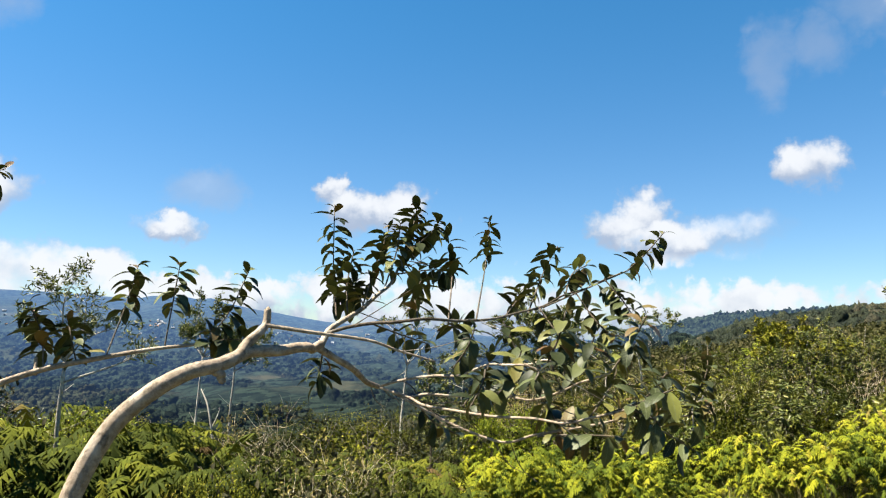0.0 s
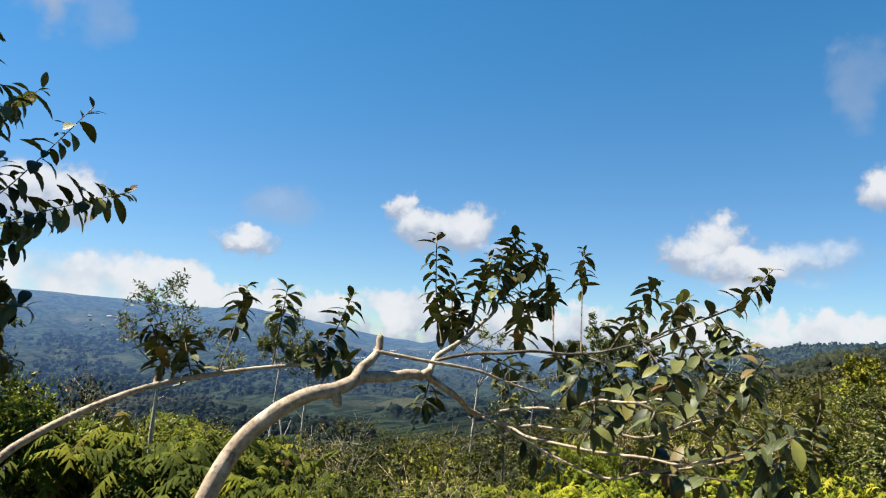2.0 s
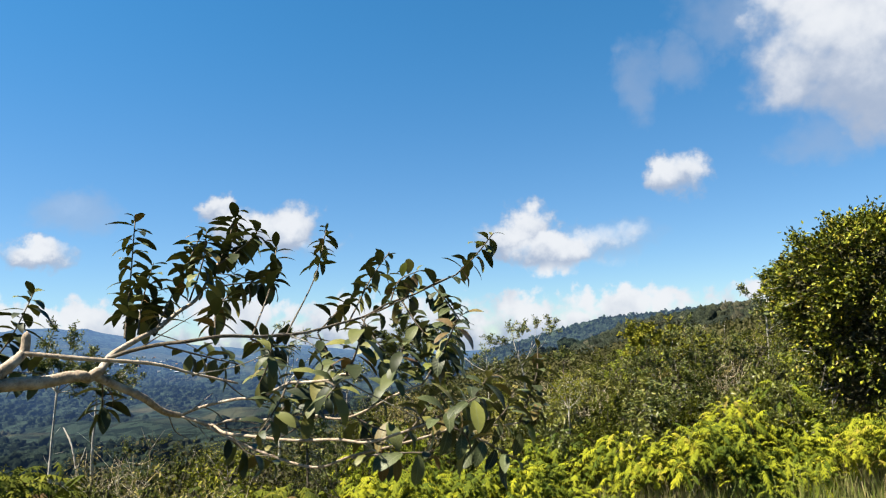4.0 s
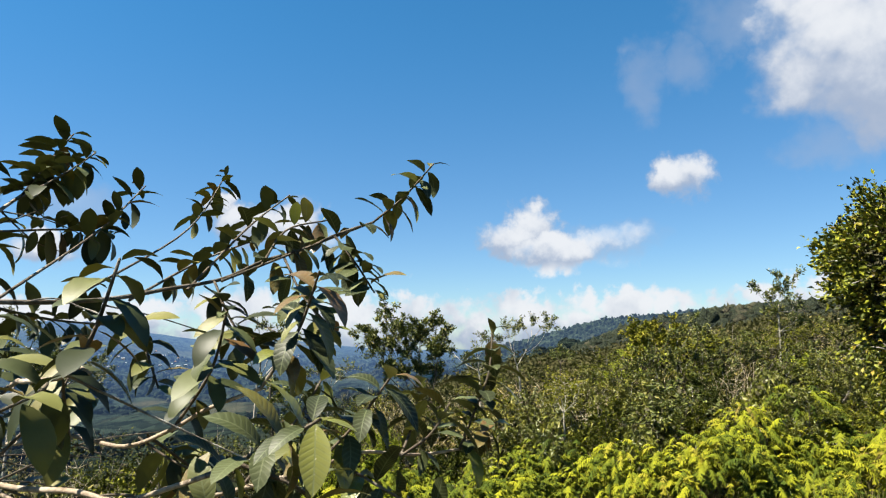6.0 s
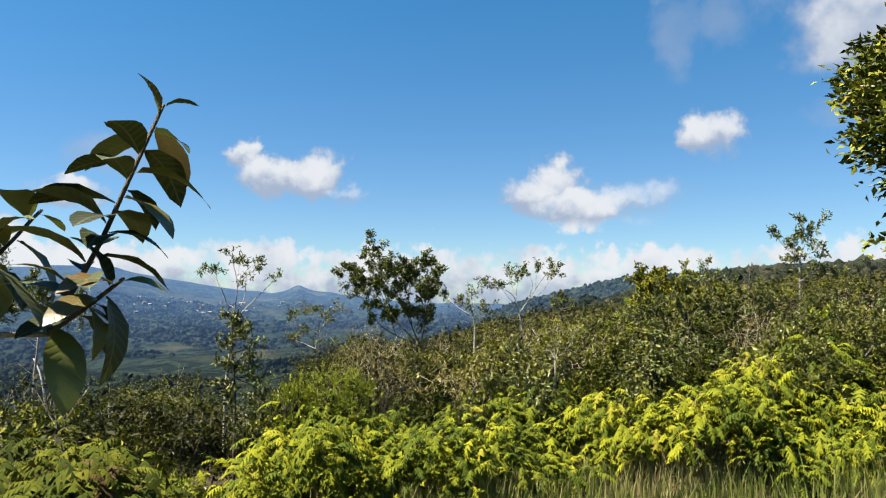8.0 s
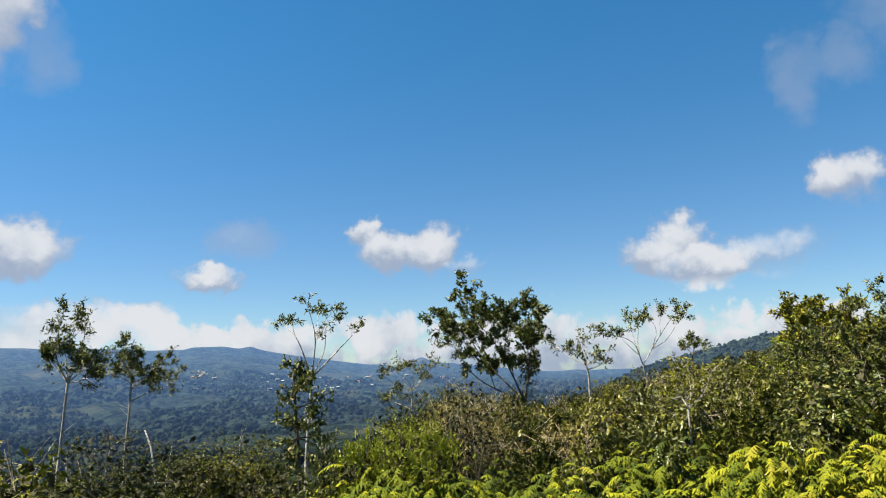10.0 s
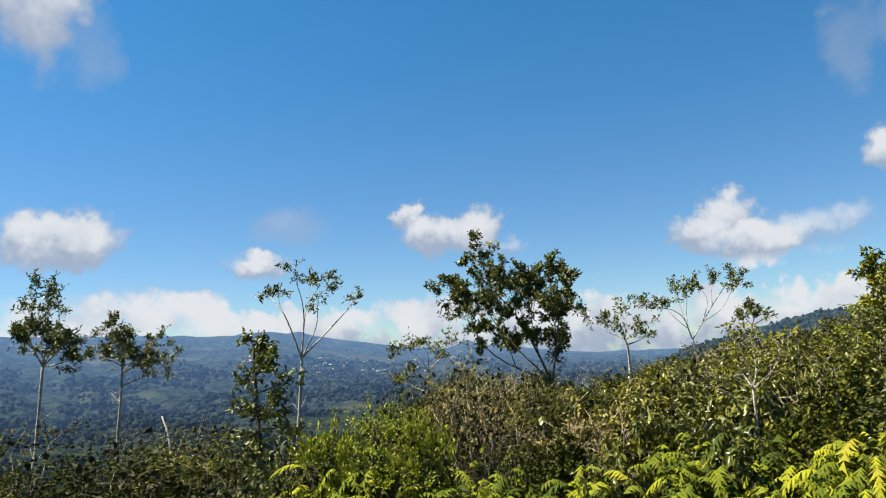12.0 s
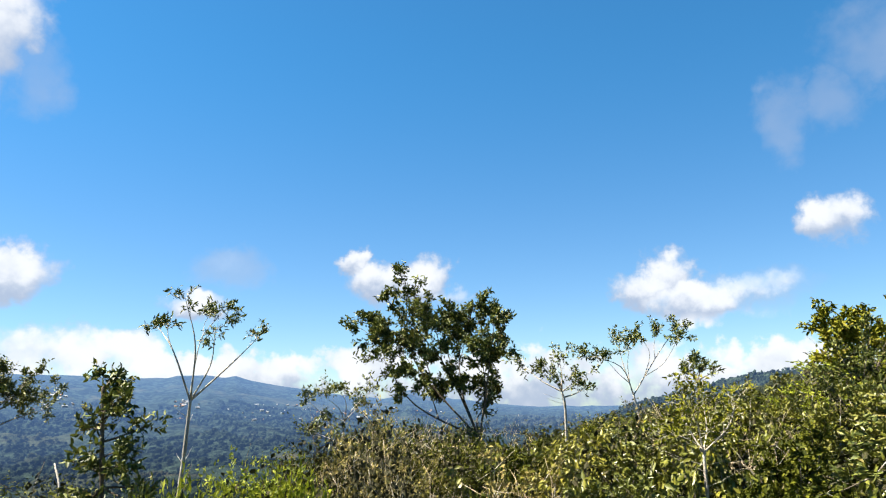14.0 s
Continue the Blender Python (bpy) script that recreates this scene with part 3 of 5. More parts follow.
def guava_tree():
    rng = random.Random(11)
    tree = tagged(new("guava_tree"), "leaning pale-barked tree with sparse drooping serrated leaves", "tree", "trees by the path")
    limb(tree, "trunk", [(-1.12, 1.88, ground_at(-1.12, 1.88) - 0.1), (-1.10, 1.95, 0.5), (-1.05, 1.98, 0.85), (-1.0, 2.0, 1.10), (-0.934, 2.05, 1.27), (-0.849, 2.09, 1.366), (-0.759, 2.14, 1.426), (-0.681, 2.20, 1.448), (-0.621, 2.28, 1.484)], 0.033, 0.020, BARK, 12, 0.022, "smooth pale bare trunk bending over")
    def bough(ctrl, r0, r1, mat):
        fine = spline(ctrl, 2)
        crooked = [fine[0]] + [p + Vector((rng.gauss(0, 1), rng.gauss(0, 1), rng.gauss(0, 1))) * 0.006 for p in fine[1:-1]] + [fine[-1]]
        limb(tree, "branch", crooked, r0, r1, mat, 8, 0.04)
        STEMS.extend(spline(ctrl, 6))

    bough([(-0.64, 2.25, 1.475), (-0.596, 2.31, 1.539), (-0.581, 2.34, 1.615)], 0.019, 0.011, BARK)
    bough([(-0.70, 2.18, 1.44), (-0.685, 2.185, 1.42), (-0.670, 2.19, 1.400)], 0.017, 0.011, BARK)
    bough([(-0.63, 2.27, 1.482), (-0.534, 2.36, 1.485), (-0.465, 2.43, 1.489), (-0.424, 2.445, 1.505)], 0.019, 0.015, BARK)
    bough([(-0.585, 2.325, 1.565), (-0.285, 2.40, 1.515), (-0.043, 2.50, 1.448)], 0.007, 0.003, BARK)
    bough([(-0.424, 2.445, 1.50), (-0.40, 2.52, 1.56), (-0.315, 2.65, 1.63), (-0.225, 2.80, 1.733), (-0.171, 3.0, 1.889)], 0.012, 0.004, BARK)
    bough([(-0.41, 2.47, 1.54), (-0.25, 2.45, 1.575), (-0.079, 2.42, 1.586), (0.157, 2.60, 1.585), (0.362, 2.75, 1.642), (0.546, 2.80, 1.722), (0.715, 2.85, 1.795)], 0.0062, 0.003, DARKBARK)
    bough([(-0.44, 2.44, 1.495), (-0.338, 2.55, 1.412), (-0.252, 2.70, 1.342)], 0.013, 0.009, BARK)
    bough([(-0.252, 2.70, 1.342), (-0.061, 2.50, 1.40), (0.117, 2.30, 1.444), (0.224, 2.167, 1.461), (0.30, 2.10, 1.47)], 0.005, 0.003, BARK)
    bough([(-0.252, 2.70, 1.342), (-0.141, 2.60, 1.313), (0.015, 2.40, 1.30), (0.253, 2.20, 1.296), (0.40, 2.10, 1.32), (0.50, 2.06, 1.35)], 0.0055, 0.003, BARK)
    bough([(-0.14, 2.60, 1.313), (-0.062, 2.58, 1.323), (0.164, 2.433, 1.342), (0.35, 2.35, 1.36), (0.50, 2.28, 1.43)], 0.005, 0.003, BARK)
    bough([(-0.20, 2.66, 1.33), (0.114, 2.50, 1.205), (0.30, 2.45, 1.21), (0.588, 2.43, 1.284), (0.75, 2.57, 1.265), (0.896, 2.71, 1.25)], 0.0048, 0.003, BARK)
    shoots = []
    def shoot(ctrl, n, s0, young):
        shoots.append((ctrl, n, s0, young))

    shoot([(-0.36, 2.60, 1.61), (-0.38, 2.72, 1.72), (-0.37, 2.82, 1.86)], 16, 0.15, 0.05)
    shoot([(-0.24, 2.78, 1.72), (-0.20, 2.80, 1.86), (-0.19, 2.82, 1.97)], 16, 0.15, 0.05)
    shoot([(-0.19, 2.95, 1.85), (-0.08, 3.02, 1.95), (-0.03, 3.1, 2.03)], 14, 0.15, 0.05)
    shoot([(-0.10, 2.43, 1.585), (-0.12, 2.60, 1.68), (-0.10, 2.75, 1.74)], 12, 0.15, 0.1)
    shoot([(-0.40, 2.60, 1.60), (-0.454, 2.85, 1.80), (-0.48, 3.0, 2.07)], 22, 0.15, 0.04)
    shoot([(-0.315, 2.65, 1.63), (-0.28, 2.85, 1.82), (-0.245, 3.0, 1.98)], 18, 0.15, 0.03)
    shoot([(-0.171, 3.0, 1.889), (-0.15, 3.10, 2.0), (-0.135, 3.23, 2.12)], 20, 0.0, 0.02)
    shoot([(-0.20, 2.85, 1.77), (-0.06, 3.0, 1.80), (0.022, 3.10, 1.80)], 14, 0.2, 0.05)
    shoot([(0.10, 2.57, 1.59), (0.18, 3.30, 1.85), (0.23, 3.72, 2.13)], 12, 0.55, 0.03)
    shoot([(0.0, 2.48, 1.58), (0.02, 3.0, 1.80), (0.004, 3.478, 2.02)], 10, 0.4, 0.05)
    shoot([(0.30, 2.70, 1.62), (0.40, 2.95, 1.80), (0.49, 3.15, 1.925)], 9, 0.3, 0.05)
    shoot([(0.715, 2.85, 1.795), (0.80, 2.88, 1.87), (0.88, 2.89, 1.96)], 16, 0.1, 0.04)
    shoot([(0.362, 2.75, 1.642), (0.546, 2.80, 1.722), (0.715, 2.85, 1.795)], 8, 0.1, 0.05)
    shoot([(0.20, 2.63, 1.595), (0.30, 2.85, 1.70), (0.407, 3.05, 1.78)], 12, 0.2, 0.08)
    shoot([(0.45, 2.77, 1.68), (0.50, 2.88, 1.78), (0.60, 3.05, 1.834)], 10, 0.2, 0.04)
    shoot([(-0.42, 2.46, 1.49), (-0.44, 2.53, 1.42), (-0.46, 2.60, 1.36)], 9, 0.2, 0.0)
    shoot([(-0.25, 2.46, 1.57), (-0.15, 2.60, 1.53), (-0.066, 2.70, 1.50)], 10, 0.2, 0.12)
    shoot([(0.0, 2.48, 1.58), (0.04, 2.65, 1.56), (0.10, 2.80, 1.55)], 12, 0.1, 0.05)
    shoot([(0.50, 2.28, 1.43), (0.56, 2.26, 1.52), (0.595, 2.20, 1.61)], 16, 0.2, 0.08)
    shoot([(0.28, 2.11, 1.47), (0.31, 2.10, 1.54), (0.333, 2.10, 1.62)], 12, 0.1, 0.3)
    shoot([(0.224, 2.167, 1.46), (0.25, 2.08, 1.45), (0.23, 2.0, 1.43)], 8, 0.2, 0.25)
    shoot([(0.45, 2.08, 1.335), (0.55, 2.04, 1.38), (0.60, 2.0, 1.41)], 14, 0.1, 0.1)
    shoot([(0.50, 2.06, 1.35), (0.57, 2.05, 1.32), (0.60, 2.10, 1.27)], 8, 0.1, 0.0)
    shoot([(0.896, 2.71, 1.25), (0.94, 2.72, 1.34), (0.973, 2.72, 1.42), (0.996, 2.767, 1.52)], 20, 0.12, 0.03)
    shoot([(0.896, 2.71, 1.25), (0.94, 2.70, 1.28), (0.98, 2.69, 1.31)], 10, 0.1, 0.2)
    shoot([(0.75, 2.57, 1.265), (0.80, 2.75, 1.32), (0.827, 2.85, 1.40)], 8, 0.3, 0.3)
    shoot([(0.30, 2.45, 1.21), (0.40, 2.30, 1.24), (0.50, 2.15, 1.26)], 10, 0.2, 0.0)
    shoot([(0.35, 2.35, 1.36), (0.42, 2.30, 1.46), (0.45, 2.25, 1.55)], 12, 0.1, 0.05)
    shoot([(0.20, 2.62, 1.59), (0.24, 2.60, 1.50), (0.28, 2.55, 1.42)], 10, 0.1, 0.0)
    shoot([(0.35, 2.74, 1.64), (0.40, 2.65, 1.55), (0.46, 2.60, 1.48)], 12, 0.1, 0.05)
    shoot([(0.50, 2.79, 1.70), (0.55, 2.70, 1.60), (0.62, 2.66, 1.52)], 12, 0.1, 0.08)
    shoot([(0.588, 2.43, 1.284), (0.66, 2.40, 1.36), (0.72, 2.38, 1.44)], 12, 0.1, 0.05)
    shoot([(-0.30, 2.66, 1.63), (-0.36, 2.75, 1.70), (-0.40, 2.85, 1.72)], 10, 0.1, 0.05)
    shoot([(0.62, 2.82, 1.755), (0.67, 2.77, 1.68), (0.71, 2.74, 1.61)], 12, 0.1, 0.05)
    shoot([(0.75, 2.57, 1.265), (0.82, 2.62, 1.30), (0.87, 2.66, 1.36)], 9, 0.1, 0.1)
    shoot([(0.45, 2.44, 1.245), (0.55, 2.50, 1.36), (0.60, 2.56, 1.44)], 13, 0.1, 0.05)
    shoot([(0.62, 2.45, 1.282), (0.70, 2.40, 1.24), (0.80, 2.38, 1.18)], 12, 0.1, 0.0)
    shoot([(0.30, 2.40, 1.35), (0.36, 2.50, 1.27), (0.42, 2.60, 1.18)], 12, 0.1, 0.05)
    shoot([(-0.12, 2.60, 1.31), (-0.05, 2.70, 1.22), (0.05, 2.75, 1.16)], 8, 0.2, 0.0)
    shoot([(0.05, 2.40, 1.31), (0.12, 2.45, 1.40), (0.15, 2.50, 1.47)], 8, 0.2, 0.05)
    shoot([(0.117, 2.30, 1.444), (0.10, 2.20, 1.40), (0.06, 2.12, 1.34)], 10, 0.1, 0.0)
    shoot([(0.164, 2.433, 1.342), (0.20, 2.30, 1.42), (0.22, 2.22, 1.50)], 10, 0.1, 0.05)
    shoot([(0.02, 2.46, 1.43), (0.06, 2.36, 1.50), (0.08, 2.28, 1.56)], 9, 0.1, 0.05)
    for ctrl, n, s0, young in sorted(shoots, key=lambda q: -q[0][-1][0]):
        spray(tree, rng, ctrl, n, s0, 1.0 if ctrl[-1][0] > 0.7 else 0.92, young, dense=1.25 if ctrl[-1][0] > 0.79 else 1.9 if ctrl[-1][2] > 1.7 else 1.35 if ctrl[-1][1] < 2.18 else 1.9, hang=-0.4 if ctrl[-1][0] > 0.985 else 0.25)
    # thin bare twigs among the leaves
    for i in range(30):
        near = rng.choice([p for p in STEMS if -0.35 < p.x < 0.35])
        way = Vector((rng.uniform(0.3, 1.0), rng.uniform(-0.5, 0.5), rng.uniform(-0.7, 0.5))).normalized() * rng.uniform(0.10, 0.30)
        sag = Vector((rng.gauss(0, 0.01), rng.gauss(0, 0.01), rng.uniform(-0.03, 0.02)))
        limb(tree, "twig", [near, near + way * 0.5 + sag, near + way], 0.0026, 0.0012, TWIG if i % 3 == 0 else DARKBARK, 4)
    gather_rest(tree)
    return tree


def second_tree():
    rng = random.Random(23)
    tree = tagged(new("guava_tree"), "taller forked tree with dense dark serrated leaves and reddish young ones", "tree", "trees by the path")
    limb(tree, "trunk", [(-2.06, 2.35, ground_at(-2.06, 2.35) - 0.1), (-2.0, 2.38, 0.5), (-1.972, 2.40, 0.94), (-1.955, 2.42, 1.104)], 0.030, 0.022, BARK, 10, 0.04)
    def bough(ctrl, r0, r1):
        limb(tree, "branch", ctrl, r0, r1, BARK)

    bough([(-1.955, 2.42, 1.09), (-1.897, 2.50, 1.169), (-1.75, 2.65, 1.284), (-1.574, 2.80, 1.373), (-1.373, 2.90, 1.422), (-1.193, 2.95, 1.457), (-1.0, 3.0, 1.48)], 0.017, 0.006)
    bough([(-1.574, 2.80, 1.36), (-1.585, 2.815, 1.39), (-1.592, 2.829, 1.425)], 0.008, 0.006)
    bough([(-1.955, 2.42, 1.09), (-2.016, 2.40, 1.151), (-2.115, 2.32, 1.234), (-2.45, 2.50, 1.50), (-2.73, 2.85, 1.90)], 0.017, 0.014)
    bough([(-2.73, 2.85, 1.88), (-2.80, 2.85, 2.26), (-2.75, 2.88, 2.60)], 0.013, 0.007)
    def shoot(ctrl, n, s0, young):
        spray(tree, rng, ctrl, n, s0, 1.4 if ctrl[0][0] < -1.9 else 1.12, young, dense=1.9)

    shoot([(-2.79, 2.85, 2.2), (-2.62, 2.80, 2.45), (-2.50, 2.78, 2.75)], 20, 0.1, 0.05)
    shoot([(-2.75, 2.85, 2.0), (-2.55, 2.82, 2.12), (-2.38, 2.80, 2.30)], 20, 0.1, 0.12)
    shoot([(-2.70, 2.80, 1.85), (-2.50, 2.78, 1.80), (-2.30, 2.76, 1.85)], 18, 0.1, 0.05)
    shoot([(-2.60, 2.70, 1.72), (-2.45, 2.72, 1.56), (-2.30, 2.75, 1.50)], 16, 0.1, 0.0)
    shoot([(-2.50, 2.58, 1.57), (-2.42, 2.75, 1.38), (-2.36, 2.85, 1.22)], 16, 0.1, 0.0)
    shoot([(-2.74, 2.86, 1.95), (-2.62, 3.1, 2.05), (-2.45, 3.3, 2.1)], 18, 0.1, 0.05)
    shoot([(-2.79, 2.85, 2.4), (-2.68, 3.1, 2.6), (-2.6, 3.3, 2.8)], 18, 0.1, 0.05)
    shoot([(-1.36, 2.905, 1.425), (-1.36, 3.05, 1.63), (-1.367, 3.173, 1.82)], 14, 0.45, 0.0)
    shoot([(-1.15, 2.96, 1.46), (-1.14, 3.0, 1.65), (-1.13, 3.03, 1.81)], 14, 0.4, 0.05)
    shoot([(-1.0, 3.0, 1.48), (-0.90, 3.0, 1.62), (-0.837, 3.03, 1.79)], 18, 0.1, 0.0)
    shoot([(-1.0, 3.0, 1.48), (-0.90, 3.0, 1.50), (-0.80, 3.02, 1.49)], 12, 0.1, 0.0)
    shoot([(-1.55, 2.81, 1.38), (-1.62, 2.90, 1.52), (-1.71, 2.95, 1.64)], 18, 0.2, 0.0)
    shoot([(-1.45, 2.86, 1.40), (-1.50, 2.90, 1.50), (-1.54, 2.95, 1.56)], 14, 0.1, 0.0)
    shoot([(-2.79, 2.85, 2.26), (-2.70, 2.88, 2.70), (-2.614, 2.90, 3.03)], 26, 0.1, 0.06)
    shoot([(-2.75, 2.85, 2.05), (-2.60, 2.88, 2.35), (-2.43, 2.90, 2.60)], 20, 0.15, 0.03)
    shoot([(-2.73, 2.85, 1.92), (-2.466, 2.95, 2.18), (-2.145, 3.05, 2.62)], 22, 0.2, 0.03)
    shoot([(-2.70, 2.82, 1.90), (-2.30, 3.0, 2.10), (-1.976, 3.15, 2.236)], 24, 0.3, 0.12)
    shoot([(-2.73, 2.85, 1.90), (-2.50, 2.90, 1.90), (-2.317, 2.95, 1.97)], 14, 0.2, 0.05)
    shoot([(-2.66, 2.76, 1.79), (-2.45, 2.90, 1.68), (-2.27, 2.95, 1.66)], 18, 0.15, 0.0)
    shoot([(-2.58, 2.66, 1.68), (-2.50, 2.90, 1.50), (-2.35, 3.0, 1.42)], 16, 0.2, 0.0)
    shoot([(-2.80, 2.85, 2.26), (-2.92, 2.90, 2.70), (-2.88, 2.90, 3.10)], 24, 0.1, 0.05)
    shoot([(-2.76, 2.87, 2.55), (-2.75, 2.90, 2.9), (-2.75, 2.90, 3.25)], 18, 0.1, 0.05)
    gather_rest(tree)
    return tree


guava_tree()
second_tree()


# ---- small-leaved trees and shrubs ----
def branched(name, label, trunk, r0, tips, leaves, leaf, ratio, puff, leafmat, barkmat, seed, depth=0.5, twigs=4, group="", bare=0.35, category="tree"):
    """A tree: a trunk, limbs that fork from one another towards the tips, forked twigs, and leaf rosettes at the twigs' ends."""
    rng, nr, r0 = random.Random(seed), np.random.default_rng(seed), r0 * 0.85
    ob = tagged(new(name), label, category, group)
    gx, gy = trunk[0][0], trunk[0][1]
    foot = (gx, gy, min(ground_at(gx, gy) - 0.15, trunk[0][2]))
    line = [foot] + [tuple(p) for p in trunk[0 if trunk[0][2] > foot[2] + 0.1 else 1:]]
    bend = [line[0]] + [(p[0] + rng.gauss(0, r0 * 0.8), p[1] + rng.gauss(0, r0 * 0.8), p[2]) for p in line[1:-1]] + [line[-1]]
    stem = spline(bend, 6)
    part("trunk", mesh_of("trunk", *tube(stem, r0, r0 * 0.55, 8, 0.12, rng), barkmat, True), ob)
    fork, spots, ways = Vector(trunk[-1]), [], []
    nodes = [(p, r0 * (1 - 0.45 * i / len(stem)), True) for i, p in enumerate(stem) if i > 0.45 * len(stem)]

    def twig(p, way, length, r, forks, pieces):
        q = p + way * length
        kink = p.lerp(q, 0.5) + Vector((rng.gauss(0, 1), rng.gauss(0, 1), rng.gauss(0.2, 0.8))) * length * 0.10
        pieces.append(tube([p, kink, q], r, r * 0.4, 3))
        for f in (-0.6, -0.1, 0.3, 0.6, 0.85, 1.0):
            spots.append(tuple(kink.lerp(q, f)))
            ways.append(tuple((way + Vector((0, 0, 0.25))).normalized()))
        for _ in range(forks):
            turned = (way + Vector((rng.gauss(0, 0.6), rng.gauss(0, 0.6), rng.gauss(0.15, 0.5)))).normalized()
            twig(kink.lerp(q, rng.uniform(0.0, 0.6)), turned, length * rng.uniform(0.45, 0.75), r * 0.7, 0, pieces)

    wanted = sorted((Vector(t) + Vector((0, rng.uniform(-depth, depth), 0)) for t in tips), key=lambda t: -(t - fork).length)
    for tip in wanted:
        best, cost = None, 1e9
        for p, r, main in nodes:
            span = math.hypot(tip.x - p.x, tip.y - p.y)
            if not main and (p - fork).length > 0.72 * (tip - fork).length:
                continue
            c = (tip - p).length + 1.6 * max(0.0, p.z + 0.35 * span - tip.z) + (0.0 if main else 0.85 * (p - fork).length)
            if c < cost:
                best, cost = (p, r), c
        start, r = best
        far = (tip - start).length
        mid = start.lerp(tip, 0.5) + Vector((rng.gauss(0, 1), rng.gauss(0, 1), rng.gauss(0.25, 0.6))) * 0.10 * far
        path = spline([start, mid, tip], 5)
        ra, pieces = min(r * 0.72, r0 * 0.5), []
        pieces.append(tube(path, ra, r0 * 0.09, 5, 0.06, rng))
        nodes.extend((p, ra + (r0 * 0.09 - ra) * i / len(path), False) for i, p in enumerate(path) if i >= 2)
        for j in range(round(twigs * 1.5)):
            s = 1.0 if j == 0 else rng.uniform(bare, 1.0)
            k = min(int(s * (len(path) - 1)), len(path) - 2)
            along = (path[k + 1] - path[k]).normalized()
            way = (along * 0.7 + Vector((rng.gauss(0, 0.75), rng.gauss(0, 0.75), rng.gauss(0.3, 0.5)))).normalized()
            twig(path[k + 1], way, puff * (0.5 if j == 0 else rng.uniform(0.5, 1.2)), r0 * 0.10, 3, pieces)
        part("branch", mesh_of("branch", *joined(pieces), barkmat, True), ob)
    for i in range(3 + twigs // 2):
        p = stem[int(len(stem) * rng.uniform(0.4, 0.9))]
        q = p + Vector((rng.gauss(0, 1), rng.gauss(0, 1), rng.uniform(0.2, 1.0))).normalized() * puff * rng.uniform(0.8, 2.0)
        part("twig", mesh_of("twig", *tube([p, p.lerp(q, 0.5) + Vector((0, 0, -0.04 * puff)), q], r0 * 0.12, r0 * 0.04, 4), barkmat, True), ob)
    sp, wy = np.array(spots), np.array(ways)
    leaves, leaf = round(leaves * 1.9), leaf * 0.70
    pick = nr.integers(0, len(sp), leaves)
    v, f = leaf_cloud(nr, sp[pick] + nr.normal(0, puff * 0.075, (leaves, 3)), leaf, ratio, 0.10, 0.45, dirs=wy[pick] * 0.40)
    part("crown", mesh_of("crown", v, f, leafmat), ob)
    return ob


TREES = "slender hillside trees"
branched("dark_tree", "dark dense-leaved tree at the slope's edge", [(-4.3, 5.2, -0.5), (-4.3, 5.2, 0.2), (-4.3, 5.2, 0.8)], 0.05,
         [(-4.4, 5.2, 1.75), (-4.1, 5.2, 1.5), (-4.7, 5.2, 1.6), (-3.85, 5.2, 1.15), (-4.9, 5.2, 1.2), (-4.0, 5.2, 0.8), (-4.5, 5.2, 1.2), (-3.8, 5.2, 0.5), (-4.6, 5.2, 0.8), (-4.2, 5.2, 0.5)],
         3200, 0.075, 0.42, 0.22, TREELEAF, DARKBARK, 14, 0.45, 7, TREES)
branched("feathery_tree", "feathery-leaved young tree behind the path trees", [(-3.3, 6.2, -0.5), (-3.3, 6.2, 0.6), (-3.28, 6.2, 1.2)], 0.03,
         [(-3.2, 6.2, 1.95), (-3.45, 6.2, 1.85), (-3.0, 6.2, 1.75), (-2.85, 6.2, 1.5), (-3.6, 6.2, 1.6), (-3.2, 6.2, 1.5), (-2.7, 6.2, 1.3)],
         800, 0.07, 0.26, 0.16, TREELEAF, PALEBARK, 15, 0.3, 6, TREES)
branched("broad_crowned_tree", "dark small-leaved tree with a broad lopsided crown", [(2.36, 13.20, -0.58), (2.33, 13.20, -0.15), (2.28, 13.20, 0.35)], 0.036,
         [(1.19, 13.20, 1.60), (1.07, 13.20, 1.51), (1.51, 13.20, 2.02), (1.32, 13.20, 1.19), (1.76, 13.20, 1.67), (1.99, 13.20, 1.68), (2.26, 13.20, 1.77), (2.46, 13.20, 1.51), (2.30, 13.20, 1.26), (1.79, 13.20, 1.23), (2.47, 13.20, 1.18), (1.56, 13.20, 1.31), (1.37, 13.20, 1.78), (1.67, 13.20, 1.84), (2.15, 13.20, 1.58), (2.37, 13.20, 1.66), (1.25, 13.20, 1.42), (1.89, 13.20, 1.50), (2.54, 13.20, 1.38), (1.59, 13.20, 1.02), (2.02, 13.20, 0.98), (2.36, 13.20, 0.92), (1.85, 13.20, 0.80), (2.51, 13.20, 0.78)],
         9000, 0.068, 0.42, 0.185, TREELEAF, DARKBARK, 1, 0.6, 7, TREES, 0.52)
branched("pale_trunked_tree", "pale-trunked tree with a thin flat crown", [(4.90, 17.20, -0.4), (4.94, 17.20, 0.36), (4.89, 17.20, 0.74)], 0.034,
         [(4.11, 17.20, 1.41), (4.44, 17.20, 1.34), (4.77, 17.20, 1.68), (5.06, 17.20, 1.72), (5.35, 17.20, 1.75), (5.64, 17.20, 1.83), (5.57, 17.20, 1.64), (4.85, 17.20, 1.56)],
         1000, 0.08, 0.36, 0.19, TREELEAF, PALEBARK, 2, 0.5, 5, TREES, 0.75)
